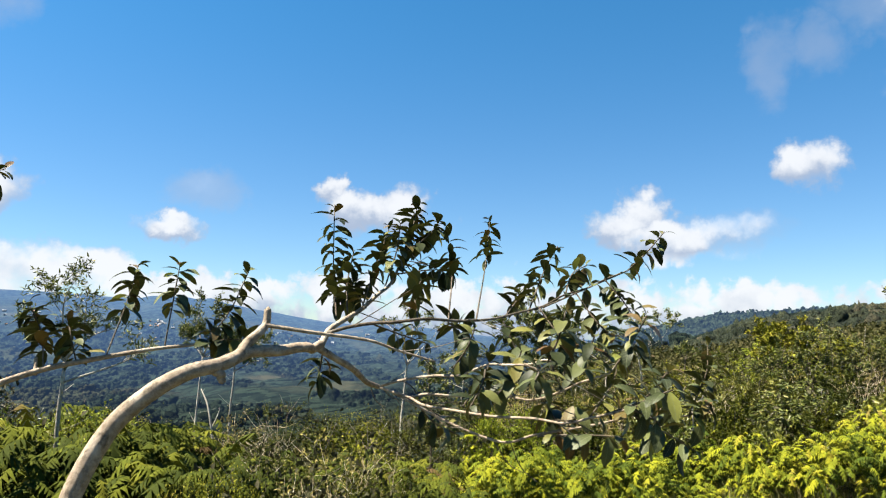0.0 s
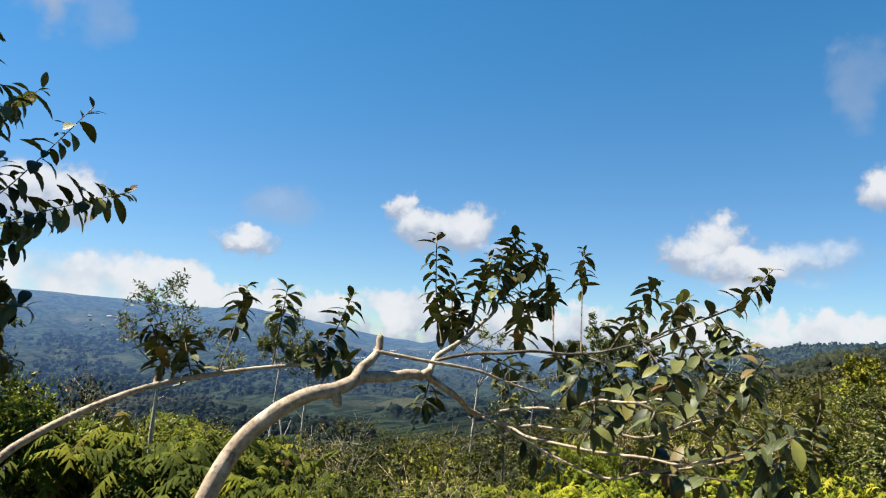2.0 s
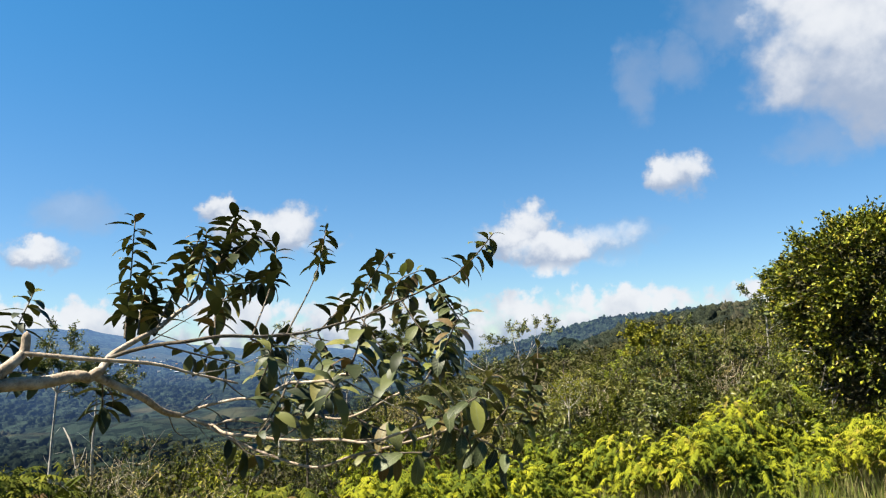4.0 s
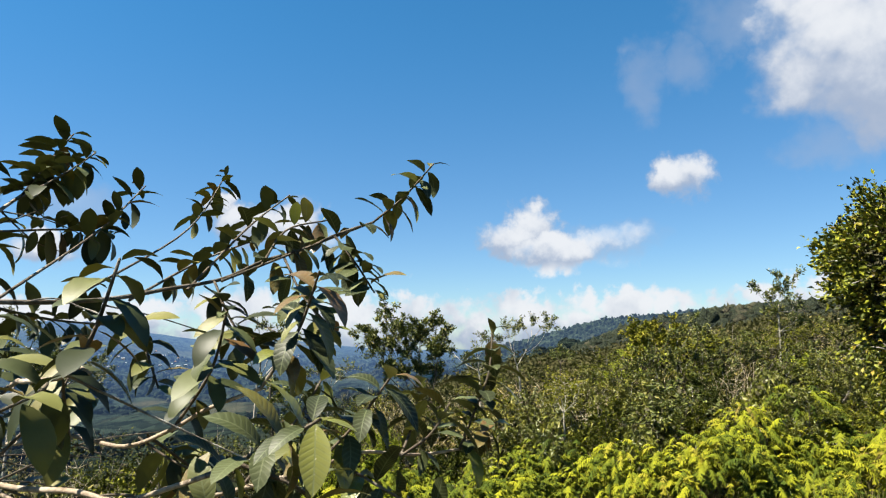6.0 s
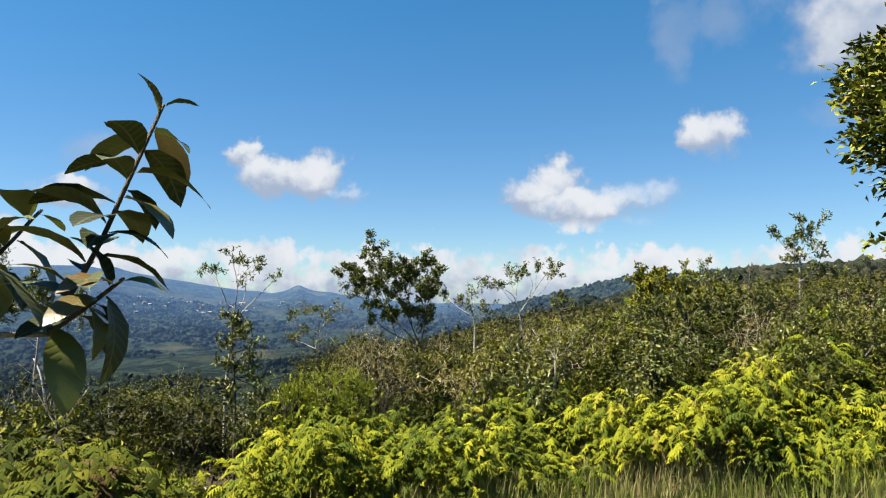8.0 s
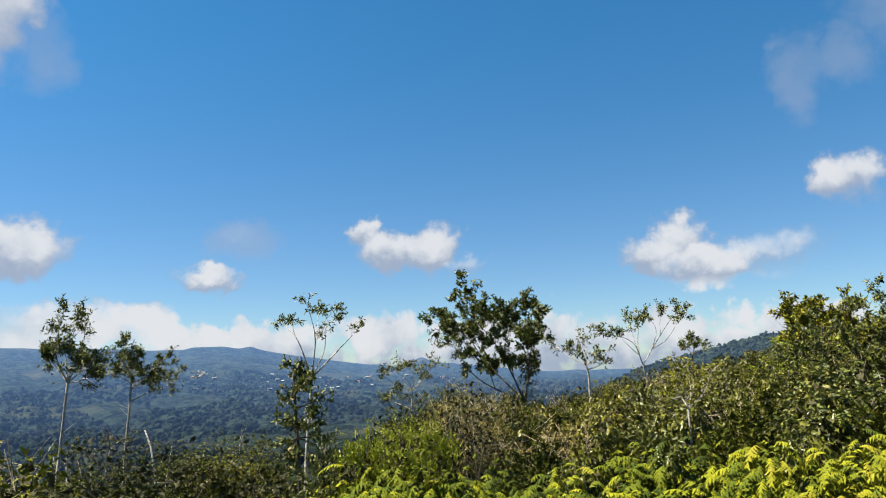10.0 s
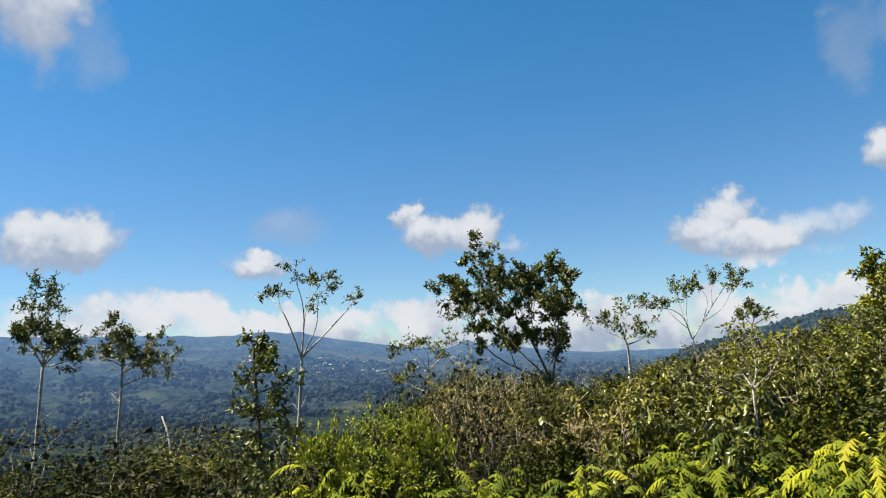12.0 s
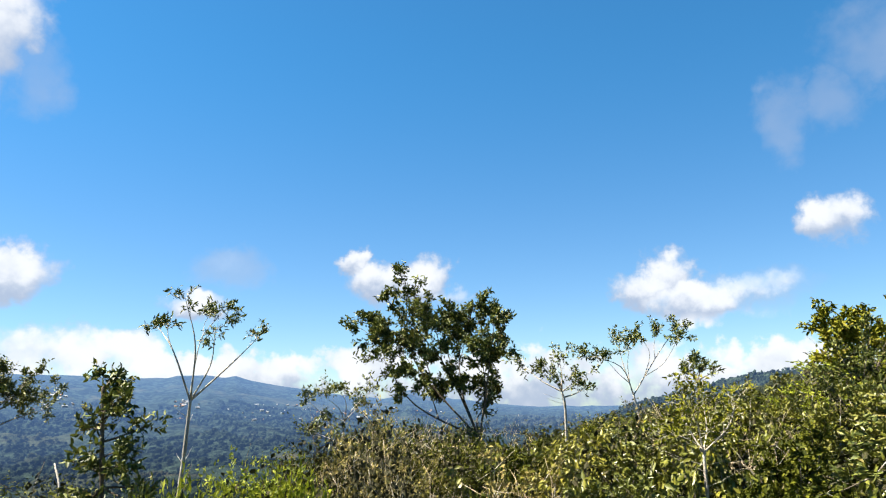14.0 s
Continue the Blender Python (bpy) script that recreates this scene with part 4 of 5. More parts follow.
branched("thin_forked_tree", "slim tree forking in a vee with scattered leaf tufts", [(-0.68, 12.50, -0.34), (-0.61, 12.50, 0.30), (-0.59, 12.50, 0.81)], 0.034,
         [(-1.00, 12.50, 1.57), (-0.81, 12.50, 1.54), (-0.58, 12.50, 1.79), (-0.50, 12.50, 1.72), (-0.28, 12.50, 1.70), (-0.26, 12.50, 1.61), (0.02, 12.50, 1.46), (-0.42, 12.50, 1.45)],
         460, 0.075, 0.30, 0.14, TREELEAF, PALEBARK, 3, 0.3, 4, TREES, 0.7)
branched("columnar_tree", "narrow dark-leaved young tree", [(-0.12, 10.0, 0.0), (-0.14, 10.0, 0.50), (-0.17, 10.0, 0.91)], 0.022,
         [(-0.19, 10.0, 0.97), (-0.14, 10.0, 0.86), (-0.01, 10.0, 0.82), (-0.10, 10.0, 0.74), (0.07, 10.0, 0.65), (-0.21, 10.0, 0.66), (0.03, 10.0, 0.53), (-0.23, 10.0, 0.42), (0.11, 10.0, 0.45), (-0.14, 10.0, 0.38), (0.08, 10.0, 0.25), (-0.28, 10.0, 0.2), (0.14, 10.0, 0.08), (-0.2, 10.0, 0.02)],
         1000, 0.07, 0.42, 0.11, TREELEAF, DARKBARK, 4, 0.15, 5, TREES)
branched("slope_tree", "open-crowned young tree on the valley slope", [(-4.45, 15.20, -0.66), (-4.44, 15.20, 0.24), (-4.42, 15.20, 0.91)], 0.036,
         [(-4.40, 15.20, 1.44), (-4.71, 15.20, 1.25), (-4.17, 15.20, 1.24), (-3.75, 15.20, 1.13), (-3.70, 15.20, 0.96), (-4.79, 15.20, 1.01), (-4.06, 15.20, 0.89), (-4.52, 15.20, 1.08), (-3.92, 15.20, 0.71)],
         2300, 0.080, 0.36, 0.22, TREELEAF, PALEBARK, 5, 0.4, 6, TREES)
branched("slope_tree", "feathery tree with long arching twigs on the slope", [(-4.63, 13.50, -0.70), (-4.60, 13.50, -0.19), (-4.55, 13.50, 0.86)], 0.036,
         [(-4.59, 13.50, 1.90), (-4.12, 13.50, 1.78), (-4.87, 13.50, 1.61), (-5.03, 13.50, 1.27), (-4.40, 13.50, 1.23), (-3.99, 13.50, 1.17), (-4.69, 13.50, 1.25), (-4.27, 13.50, 0.92)],
         2100, 0.088, 0.30, 0.22, TREELEAF, PALEBARK, 6, 0.4, 6, TREES)
branched("slim_tree", "slim tree with a few flat leaf layers", [(0.45, 15.0, -0.9), (0.47, 15.0, -0.13), (0.52, 15.0, 0.49)], 0.022,
         [(0.25, 15.0, 0.83), (0.08, 15.0, 0.76), (0.50, 15.0, 0.88), (0.91, 15.0, 0.89), (0.73, 15.0, 0.72), (0.32, 15.0, 0.51), (0.06, 15.0, 0.36)],
         560, 0.078, 0.36, 0.19, TREELEAF, PALEBARK, 7, 0.3, 5, TREES, 0.6)
branched("slim_tree", "low thin tree leaning with drooping tufts", [(3.30, 14.0, -0.3), (3.30, 14.0, 0.60), (3.29, 14.0, 0.82)], 0.028,
         [(2.85, 14.0, 1.18), (3.06, 14.0, 1.08), (3.29, 14.0, 1.19), (3.47, 14.0, 0.95), (3.60, 14.0, 0.87), (3.15, 14.0, 0.97)],
         380, 0.075, 0.36, 0.18, TREELEAF, PALEBARK, 8, 0.3, 5, TREES, 0.5)
branched("slim_tree", "airy grey-green tree above the ferns", [(8.33, 12.30, 0.13), (8.36, 12.30, 1.04), (8.39, 12.30, 1.77)], 0.024,
         [(8.05, 12.30, 2.21), (8.30, 12.30, 2.35), (8.65, 12.30, 2.35), (8.55, 12.30, 2.15), (8.84, 12.30, 1.96), (8.24, 12.30, 1.96), (8.09, 12.30, 1.77), (8.93, 12.30, 1.59), (8.63, 12.30, 1.59)],
         900, 0.085, 0.36, 0.16, TREELEAF, PALEBARK, 9, 0.3, 5, TREES, 0.5)
branched("slim_tree", "small tufted tree rising from the scrub", [(4.89, 14.0, 0.0), (4.89, 14.0, 0.59), (4.90, 14.0, 0.92)], 0.024,
         [(4.82, 14.0, 1.08), (4.93, 14.0, 1.15), (5.06, 14.0, 1.10), (5.12, 14.0, 1.03)], 260, 0.08, 0.34, 0.11, TREELEAF, DARKBARK, 10, 0.2, 5, TREES)
branched("slim_tree", "thin pale-stemmed sapling with sparse twigs", [(3.77, 10.50, -0.5), (3.75, 10.50, 0.11), (3.75, 10.50, 0.40)], 0.022,
         [(3.55, 10.50, 0.79), (3.68, 10.50, 0.82), (3.84, 10.50, 0.77), (4.0, 10.50, 0.72), (3.47, 10.50, 0.54), (4.01, 10.50, 0.51), (3.70, 10.50, 0.65)],
         520, 0.055, 0.36, 0.16, SHRUBLEAF, PALEBARK, 12, 0.25, 7, TREES, 0.3)
branched("broad_crowned_tree", "dense olive-green tree on the rise", [(6.18, 13.0, -0.4), (6.22, 13.0, 0.24), (6.32, 13.0, 0.80)], 0.04,
         [(6.10, 13.0, 1.52), (6.29, 13.0, 1.44), (6.51, 13.0, 1.56), (6.70, 13.0, 1.47), (6.87, 13.0, 1.53), (6.16, 13.0, 1.33), (6.53, 13.0, 1.30), (6.78, 13.0, 1.21), (5.82, 13.0, 1.08), (6.96, 13.0, 1.06)],
         2600, 0.085, 0.42, 0.18, SHRUBLEAF, DARKBARK, 13, 0.5, 6, TREES)


def dead_pole():
    ob = tagged(new("dead_sapling"), "bare grey dead sapling leaning on the slope", "dead tree", TREES)
    limb(ob, "trunk", [(-6.2, 21.0, ground_at(-6.2, 21.0) - 0.2), (-6.7, 21.3, -2.4), (-7.0, 21.5, -1.13), (-7.35, 21.8, -0.57)], 0.05, 0.018, PALEBARK, 6, 0.05)
    limb(ob, "branch", [(-6.85, 21.4, -1.7), (-6.7, 21.4, -1.35), (-6.62, 21.4, -1.1)], 0.02, 0.008, PALEBARK, 5, 0.05)


dead_pole()


def round_tree():
    """The round-topped tree close by the path, with many bare inner twigs."""
    rng, nr = random.Random(31), np.random.default_rng(31)
    ob = tagged(new("laurel_tree"), "round-topped dense tree with small glossy leaves and bare inner twigs", "tree", "trees by the path")
    cx, cy, cz, R = 2.80, 3.09, 1.67, 0.46
    foot = (2.76, 3.07, ground_at(2.76, 3.07) - 0.1)
    limb(ob, "trunk", [foot, (2.76, 3.06, 0.4), (2.74, 3.05, 0.85), (2.77, 3.04, 1.2)], 0.045, 0.034, DARKBARK, 9, 0.08)
    pieces, spots = [], []
    for i in range(340):
        a, s = rng.uniform(0, 6.28), rng.uniform(-1.0, 1.0)
        h = math.sqrt(max(0.05, 1 - abs(s) ** 4))
        h = 1.0 if s < 0 else h
        rr = R * rng.uniform(0.72, 1.04) * (1.0 if s > -0.1 else 1.0 - 0.42 * (-0.1 - s))
        tip = Vector((cx + math.cos(a) * h * rr, cy + math.sin(a) * h * rr, cz + s * R * (0.76 if s > 0 else 1.10)))
        root = Vector((2.76, 3.05, rng.uniform(1.15, 1.65)))
        mid = root.lerp(tip, 0.55) + Vector((rng.gauss(0, 0.06), rng.gauss(0, 0.06), rng.gauss(0.04, 0.06)))
        path = spline([root, mid, tip], 5)
        pieces.append(tube(path, 0.008, 0.0022, 4))
        for _ in range(5):
            f = rng.uniform(0.62, 1.0)
            p = path[int(f * (len(path) - 1))]
            q = p + (Vector((rng.gauss(0, 1), rng.gauss(0, 1), rng.gauss(0.2, 0.8))).normalized() * 0.7 + (tip - Vector((cx, cy, cz))).normalized() * 0.6) * rng.uniform(0.05, 0.12)
            pieces.append(tube([p, p.lerp(q, 0.5), q], 0.004, 0.0015, 3))
            spots.extend(tuple(p.lerp(q, g)) for g in (0.5, 0.75, 0.95, 1.05))
    part("branch", mesh_of("branch", *joined(pieces), TWIG, True), ob, "tangle of grey twigs")
    sp = np.array(spots)
    n = 110000
    leafy = np.interp(sp[:, 2], [1.15, 1.4, 1.6, 1.8], [0.16, 0.26, 0.55, 1.0])
    sp = sp[nr.random(len(sp)) < leafy]
    c = sp[nr.integers(0, len(sp), n)] + nr.normal(0, 0.022, (n, 3))
    v, f = leaf_cloud(nr, c, 0.022, 0.52, 0.0, 0.35, 0.4, (cx, cy, cz), simple=True)
    part("crown", mesh_of("crown", v, f, BUSHLEAF), ob)
    # dark leaves fill the crown's inside and lower half as painted shade
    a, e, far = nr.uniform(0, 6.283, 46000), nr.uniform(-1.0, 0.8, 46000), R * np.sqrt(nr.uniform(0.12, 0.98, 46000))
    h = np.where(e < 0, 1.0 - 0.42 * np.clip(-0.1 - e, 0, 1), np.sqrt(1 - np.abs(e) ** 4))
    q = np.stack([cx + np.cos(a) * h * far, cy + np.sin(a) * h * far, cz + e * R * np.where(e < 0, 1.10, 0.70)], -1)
    part("inner_foliage", mesh_of("inner_foliage", *leaf_cloud(nr, q, 0.024, 0.5, 0.1, 0.2, simple=True), INNER_SHADE), ob, "inner leaves coloured dark to paint the crown's shade")


round_tree()


def shade_mass(nr, tufts):
    """Leaves filling each tuft's inside, coloured dark to stand in for shade."""
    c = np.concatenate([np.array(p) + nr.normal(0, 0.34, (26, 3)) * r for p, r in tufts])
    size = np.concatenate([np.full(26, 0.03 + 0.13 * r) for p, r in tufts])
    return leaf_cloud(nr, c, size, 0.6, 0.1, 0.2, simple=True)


def shrub_model(name, label, height, width, stems, leaves, leaf, ratio, leafmat, barkmat, seed, droop=0.1, up=0.35, category="shrub", group="hillside scrub"):
    """A many-stemmed shrub at the origin: parts stem and crown; the leaves sit in rounded tufts at the stems' ends."""
    rng, nr = random.Random(seed), np.random.default_rng(seed)
    ob = tagged(new(name), label, category, group)
    pieces, tufts = [], []
    for i in range(stems):
        a, lean = i * 2.4 + rng.uniform(-0.5, 0.5), math.sqrt((i + 0.4) / stems) * rng.uniform(0.75, 1.05)
        r = width * rng.uniform(0.15, 0.25)
        tip = Vector((math.cos(a) * lean * (width * 0.5 - r * 0.4), math.sin(a) * lean * (width * 0.5 - r * 0.4), (height - r * 0.8) * (1.0 - 0.55 * lean ** 2) * rng.uniform(0.78, 1.0)))
        mid = Vector((tip.x * 0.4 + rng.gauss(0, 0.05), tip.y * 0.4 + rng.gauss(0, 0.05), tip.z * 0.55))
        path = spline([(tip.x * 0.05, tip.y * 0.05, -0.15), mid, tip], 2)
        thin = 1.0 if leaves > 700 else 0.55
        pieces.append(tube(path, (0.005 + 0.004 * height) * thin, 0.003 * thin, 3))
        tufts.append((tip, r))
        if rng.random() < 0.7:
            tufts.append((path[-2] + Vector((rng.gauss(0, 1), rng.gauss(0, 1), 0)) * r * 0.7, r * 0.85))
        for _ in range(4 if leaves > 700 else 12):
            p = path[rng.randrange(2, len(path))]
            q = p + Vector((rng.gauss(0, 1), rng.gauss(0, 1), rng.gauss(0.5, 0.6))).normalized() * r * rng.uniform(0.7, 1.5)
            pieces.append(tube([p, q], 0.004 * thin, 0.0015, 3))
    part("stem", mesh_of("stem", *joined(pieces), barkmat, True), ob)
    if leaves:
        total, cs, outs = sum(r * r for _, r in tufts), [], []
        for tip, r in tufts:
            n = max(10, round(leaves * r * r / total))
            shoots = max(4, n // 13)
            o = nr.normal(size=(shoots, 3))
            o[:, 2] = np.abs(o[:, 2]) * 0.9 + 0.1 - droop * 0.2
            o /= np.linalg.norm(o, axis=1, keepdims=True)
            reach = nr.uniform(0.65, 1.25, shoots)
            which = nr.integers(0, shoots, n)
            far = nr.uniform(0.30, 1.0, n) ** 0.7 * reach[which]
            rise = np.stack([0 * far, 0 * far, 0.22 * far ** 2], -1)
            cs.append(np.array(tip) + (o[which] * far[:, None] * np.array([1, 1, 0.8]) + rise + nr.normal(0, 0.06, (n, 3))) * r)
            outs.append(o[which])
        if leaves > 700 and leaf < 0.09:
            part("inner_foliage", mesh_of("inner_foliage", *shade_mass(nr, tufts), INNER_SHADE), ob, "inner leaves coloured dark to paint the crown's shade")
        c, o = np.concatenate(cs), np.concatenate(outs)
        c[:, 2] = np.maximum(c[:, 2], 0.02)
        v, f = leaf_cloud(nr, c, leaf, ratio, droop, up, simple=True, dirs=o * 0.4)
        part("crown", mesh_of("crown", v, f, leafmat), ob)
    return ob


SHRUBS = {}


def put(kind, x, y, top, wide=1.0, rng=random.Random(78)):
    """A shrub of that kind whose highest twigs reach the given height; three sizes of each are built once."""
    g = ground_at(x, y)
    h = max(0.45, top - g)
    size = 1.0 if h < 1.35 else 1.9 if h < 2.6 else 3.2
    away = math.hypot(x - 1.9, y - 4.8) > 8.5
    key, k = (kind, size, away), {1.0: 1.0, 1.9: 1.75, 3.2: 2.4}[size]
    m = pose(x, y, g - 0.05, 0, 0, rng.uniform(0, 360))
    if key in SHRUBS:
        ob = copy_thing(SHRUBS[key], m)
    else:
        seed = 40 + kind * 3 + int(size)
        w = size * (0.95 if size < 1.5 else 0.75 if size < 2.5 else 0.6)
        name, label, lw, leaves, leaf, ratio, mat, bark, droop, up = (
            ("shrub", "olive-green small-leaved hillside shrub", 1.0, 3300, 0.031, 0.40, SHRUBLEAF, DRYTWIG, 0.1, 0.35),
            ("shrub", "dense yellowish-green hillside shrub", 1.15, 3500, 0.030, 0.44, SHRUBLEAF, DRYTWIG, 0.1, 0.35),
            ("broad_leaved_shrub", "glossy broad-leaved shrub with drooping leaves", 1.0, 1500, 0.066, 0.42, BROADLEAF, DRYTWIG, 0.7, 0.4),
            ("bright_shrub", "bright green upright shrub", 0.85, 2700, 0.036, 0.40, BRIGHTLEAF, DARKBARK, -0.2, 0.3),
            ("dry_shrub", "half-bare grey-brown twiggy shrub", 0.9, 690, 0.034, 0.4, DRYLEAF, STRAW, 0.1, 0.35),
            ("bare_shrub", "dead shrub of bare grey twigs", 0.9, 0, 0.05, 0.4, SHRUBLEAF, STRAW, 0.1, 0.35),
            ("dark_shrub", "dark green dense shrub in the shade of the trees", 1.0, 2400, 0.036, 0.42, TREELEAF, DRYTWIG, 0.1, 0.35),
        )[kind]
        if away:
            leaves, leaf = leaves * 0.45, leaf * 1.4
        ob = SHRUBS[key] = shrub_model(name, label, size, w * lw, round(9 * k), round(leaves * k), leaf, ratio, mat, bark, seed, droop, up)
        ob.matrix_basis = m
    s = h / size * 1.13
    ob.scale = (s * wide, s * wide, s)


def place_shrubs():
    rng = random.Random(77)
    # single shrubs that can be told apart: kind, x, y, top, width
    put(2, 3.1, 11.4, 0.6, 1.0)
    put(2, 2.4, 12.0, 0.4, 1.0)
    put(2, 4.6, 12.0, 0.8, 1.0)
    put(2, 3.6, 11.8, 0.7, 1.0)
    put(3, 0.98, 9.4, 0.5, 0.85)
    put(3, 0.64, 9.3, 0.42, 0.6)
    put(6, 0.3, 9.6, 0.36, 0.7)
    put(3, 1.25, 9.5, 0.44, 0.55)
    put(0, -0.8, 10.5, 0.24, 1.2)
    put(1, -1.6, 10.5, 0.3, 1.3)
    put(0, -2.3, 10.4, 0.26, 1.3)
    put(1, -1.2, 10.9, 0.22, 1.2)
    put(0, -0.6, 6.6, 0.5, 1.0)
    put(0, -1.0, 6.9, 0.45, 1.0)
    put(4, 1.6, 12.6, 0.55, 0.9)
    put(4, 1.9, 12.3, 0.4, 0.9)
    put(2, 1.35, 12.2, 0.55, 0.8)
    put(1, 6.2, 12.2, 1.2, 1.0)
    put(1, 7.0, 12.0, 1.45, 1.0)
    put(1, 7.7, 12.4, 1.5, 1.0)
    put(0, 5.3, 12.2, 0.85, 1.0)
    put(4, 5.0, 13.0, 0.8, 0.9)
    put(0, 8.6, 12.6, 1.5, 1.0)
    put(1, 9.5, 12.0, 1.6, 1.0)
    put(0, 10.8, 12.5, 1.7, 1.0)
    put(6, -4.2, 5.2, 1.15, 0.9)
    put(6, -4.6, 6.0, 1.0, 0.9)
    put(6, -3.9, 6.4, 0.75, 0.9)
    put(6, -4.0, 4.5, 0.8, 0.8)
    put(5, -2.0, 8.4, 0.55, 0.9)
    put(5, -3.1, 10.8, 0.0, 0.9)
    put(4, -2.6, 9.0, 0.4, 0.9)
    put(1, -3.4, 8.2, 0.55, 0.9)
    put(4, 0.9, 11.2, 0.1, 1.0)
    put(1, 8.2, 10.8, 1.1, 0.9)
    put(0, 7.2, 10.6, 0.9, 0.9)
    put(4, 6.5, 11.0, 0.9, 0.9)
    put(2, 8.8, 11.5, 1.15, 0.9)
    put(5, 4.4, 11.2, 0.55, 0.9)
    put(5, 2.0, 12.0, 0.55, 0.9)
    put(4, 5.8, 11.8, 0.85, 0.9)
    put(5, 1.75, 12.4, 0.6, 0.9)
    for x, y, top in ((3.3, 9.9, 0.30), (4.3, 9.3, 0.38), (5.0, 10.3, 0.62), (3.9, 10.8, 0.52), (5.7, 9.3, 0.66), (2.9, 10.6, 0.28), (6.4, 9.9, 0.86), (4.8, 8.7, 0.30), (2.5, 9.8, 0.10), (6.9, 10.6, 1.0)):
        put(2, x, y, top, 0.8)
    # large rounded bushes that break the skyline: x, y, top, half width
    for i, (x, y, top, w) in enumerate(((5.75, 12.1, 1.52, 0.62), (6.35, 11.7, 1.80, 0.70), (7.0, 11.4, 1.72, 0.66), (5.0, 12.4, 1.0, 0.6), (7.9, 10.9, 1.40, 0.7), (8.7, 10.4, 1.45, 0.7),
                                        (3.75, 11.3, 0.62, 0.55), (4.6, 10.9, 0.66, 0.5), (5.6, 10.2, 0.80, 0.55), (9.6, 9.6, 1.5, 0.8), (6.9, 9.6, 0.86, 0.5), (2.7, 11.9, 0.45, 0.5),
                                        (3.2, 10.6, 0.36, 0.42), (4.1, 10.1, 0.50, 0.48), (5.1, 9.5, 0.62, 0.5), (6.2, 9.0, 0.80, 0.5), (7.4, 8.6, 0.98, 0.6), (8.4, 9.3, 1.2, 0.6), (5.3, 11.3, 0.95, 0.55), (6.2, 10.8, 1.15, 0.6), (4.2, 12.0, 0.72, 0.5), (7.6, 10.1, 1.25, 0.55), (2.2, 10.4, 0.15, 0.4), (3.5, 12.6, 0.62, 0.5))):
        g = ground_at(x, y)
        tips = []
        for j in range(13):
            a, q = j * 2.4, math.sqrt((j + 0.5) / 13)
            tips.append((x + math.cos(a) * q * w, y + math.sin(a) * q * w * 0.8, g + (top - g) * (1 - 0.55 * q ** 2) * rng.uniform(0.88, 1.0) - 0.08))
        branched("bush", ("rounded olive-green bush with a dense crown", "tall yellowish-green bush with upright shoots")[i % 2], [(x, y, g), (x, y, g + 0.15), (x, y, g + 0.35)], 0.03,
                 tips, 2300, 0.060, 0.42, 0.15, TREELEAF if top > 1.3 else SHRUBLEAF if i % 3 else BROADLEAF, DRYTWIG, 200 + i, 0.08, 5, "hillside scrub", 0.3, "bush")
    # a close bank of scrub behind the ferns, in rows that climb to the skyline
    for d0, low, step in ((9.7, 4.0, 3.0), (11.2, 2.2, 2.6), (12.4, 1.0, 2.4), (13.5, -0.1, 2.0)):
        az = 4.0 + rng.random()
        while az < 50:
            d = d0 + rng.uniform(-0.6, 0.6)
            x, y = 1.3 + d * math.sin(radians(az)), 2.0 + d * math.cos(radians(az))
            crest = float(np.interp(az, [5, 10, 14.8, 19.4, 22.9, 25, 29.5, 31.5, 34, 40, 50], [-4.2, -3.8, -2.8, -2.2, -0.1, 1.9, 2.3, 1.7, 1.1, 1.4, 2.2]))
            top = 1.22 + d * math.tan(radians(crest - 1.3 - low + rng.uniform(-2.4, 0.9)))
            leafy = (2, 0, 6, 4, 1, 2, 6, 1) if az < 20 else (0, 1, 2, 6, 0, 1, 3, 2)
            put(rng.choice(leafy), x, y, top, rng.uniform(0.95, 1.55))
            az += step * rng.uniform(0.7, 1.4)
    # dead and half-bare stems standing out of the bank
    for i in range(13):
        az, d = rng.uniform(3, 34), rng.uniform(9.5, 12.5)
        x, y = 1.3 + d * math.sin(radians(az)), 2.0 + d * math.cos(radians(az))
        crest = float(np.interp(az, [5, 15, 20, 25, 35], [-3.9, -2.6, -2.0, 1.2, 0.9]))
        put(rng.choice((5, 4, 5)), x, y, 1.22 + d * math.tan(radians(crest - 0.8 * (12.6 - d) + rng.uniform(0.0, 1.2))), rng.uniform(0.6, 0.9))
    # bushes on the near slope, before the valley
    for i in range(60):
        az, d = rng.uniform(-44, -1), 6.0 + 5.5 * rng.random()
        x, y = d * math.sin(radians(az)), d * math.cos(radians(az))
        crest = float(np.interp(az, [-44, -34, -28, -22, -16, -10, -4, 0], [-2.0, -3.2, -5.4, -6.4, -8.6, -11.0, -10.5, -10.0]))
        top = 1.58 + d * math.tan(radians(crest - 0.3 * (11.5 - d) - rng.uniform(0, 2.2)))
        put(rng.choice((0, 1, 1, 4, 3, 2, 4, 3)), x, y, top, rng.uniform(0.8, 1.1))
    # brown half-dead growth at the slope's brow and before the broad-crowned tree
    for i in range(13):
        az, d = rng.uniform(-18, -3), rng.uniform(4.3, 5.9)
        x, y = d * math.sin(radians(az)), d * math.cos(radians(az))
        put(rng.choice((4, 1, 0, 1, 4, 5, 2)), x, y, 1.58 - d * math.tan(radians(rng.uniform(8.8, 12.0))), rng.uniform(0.6, 0.9))
    for i in range(16):
        x, y = rng.uniform(1.0, 2.9), rng.uniform(10.6, 12.6)
        put(rng.choice((4, 4, 5, 4)), x, y, rng.uniform(0.35, 0.85), rng.uniform(0.6, 0.85))
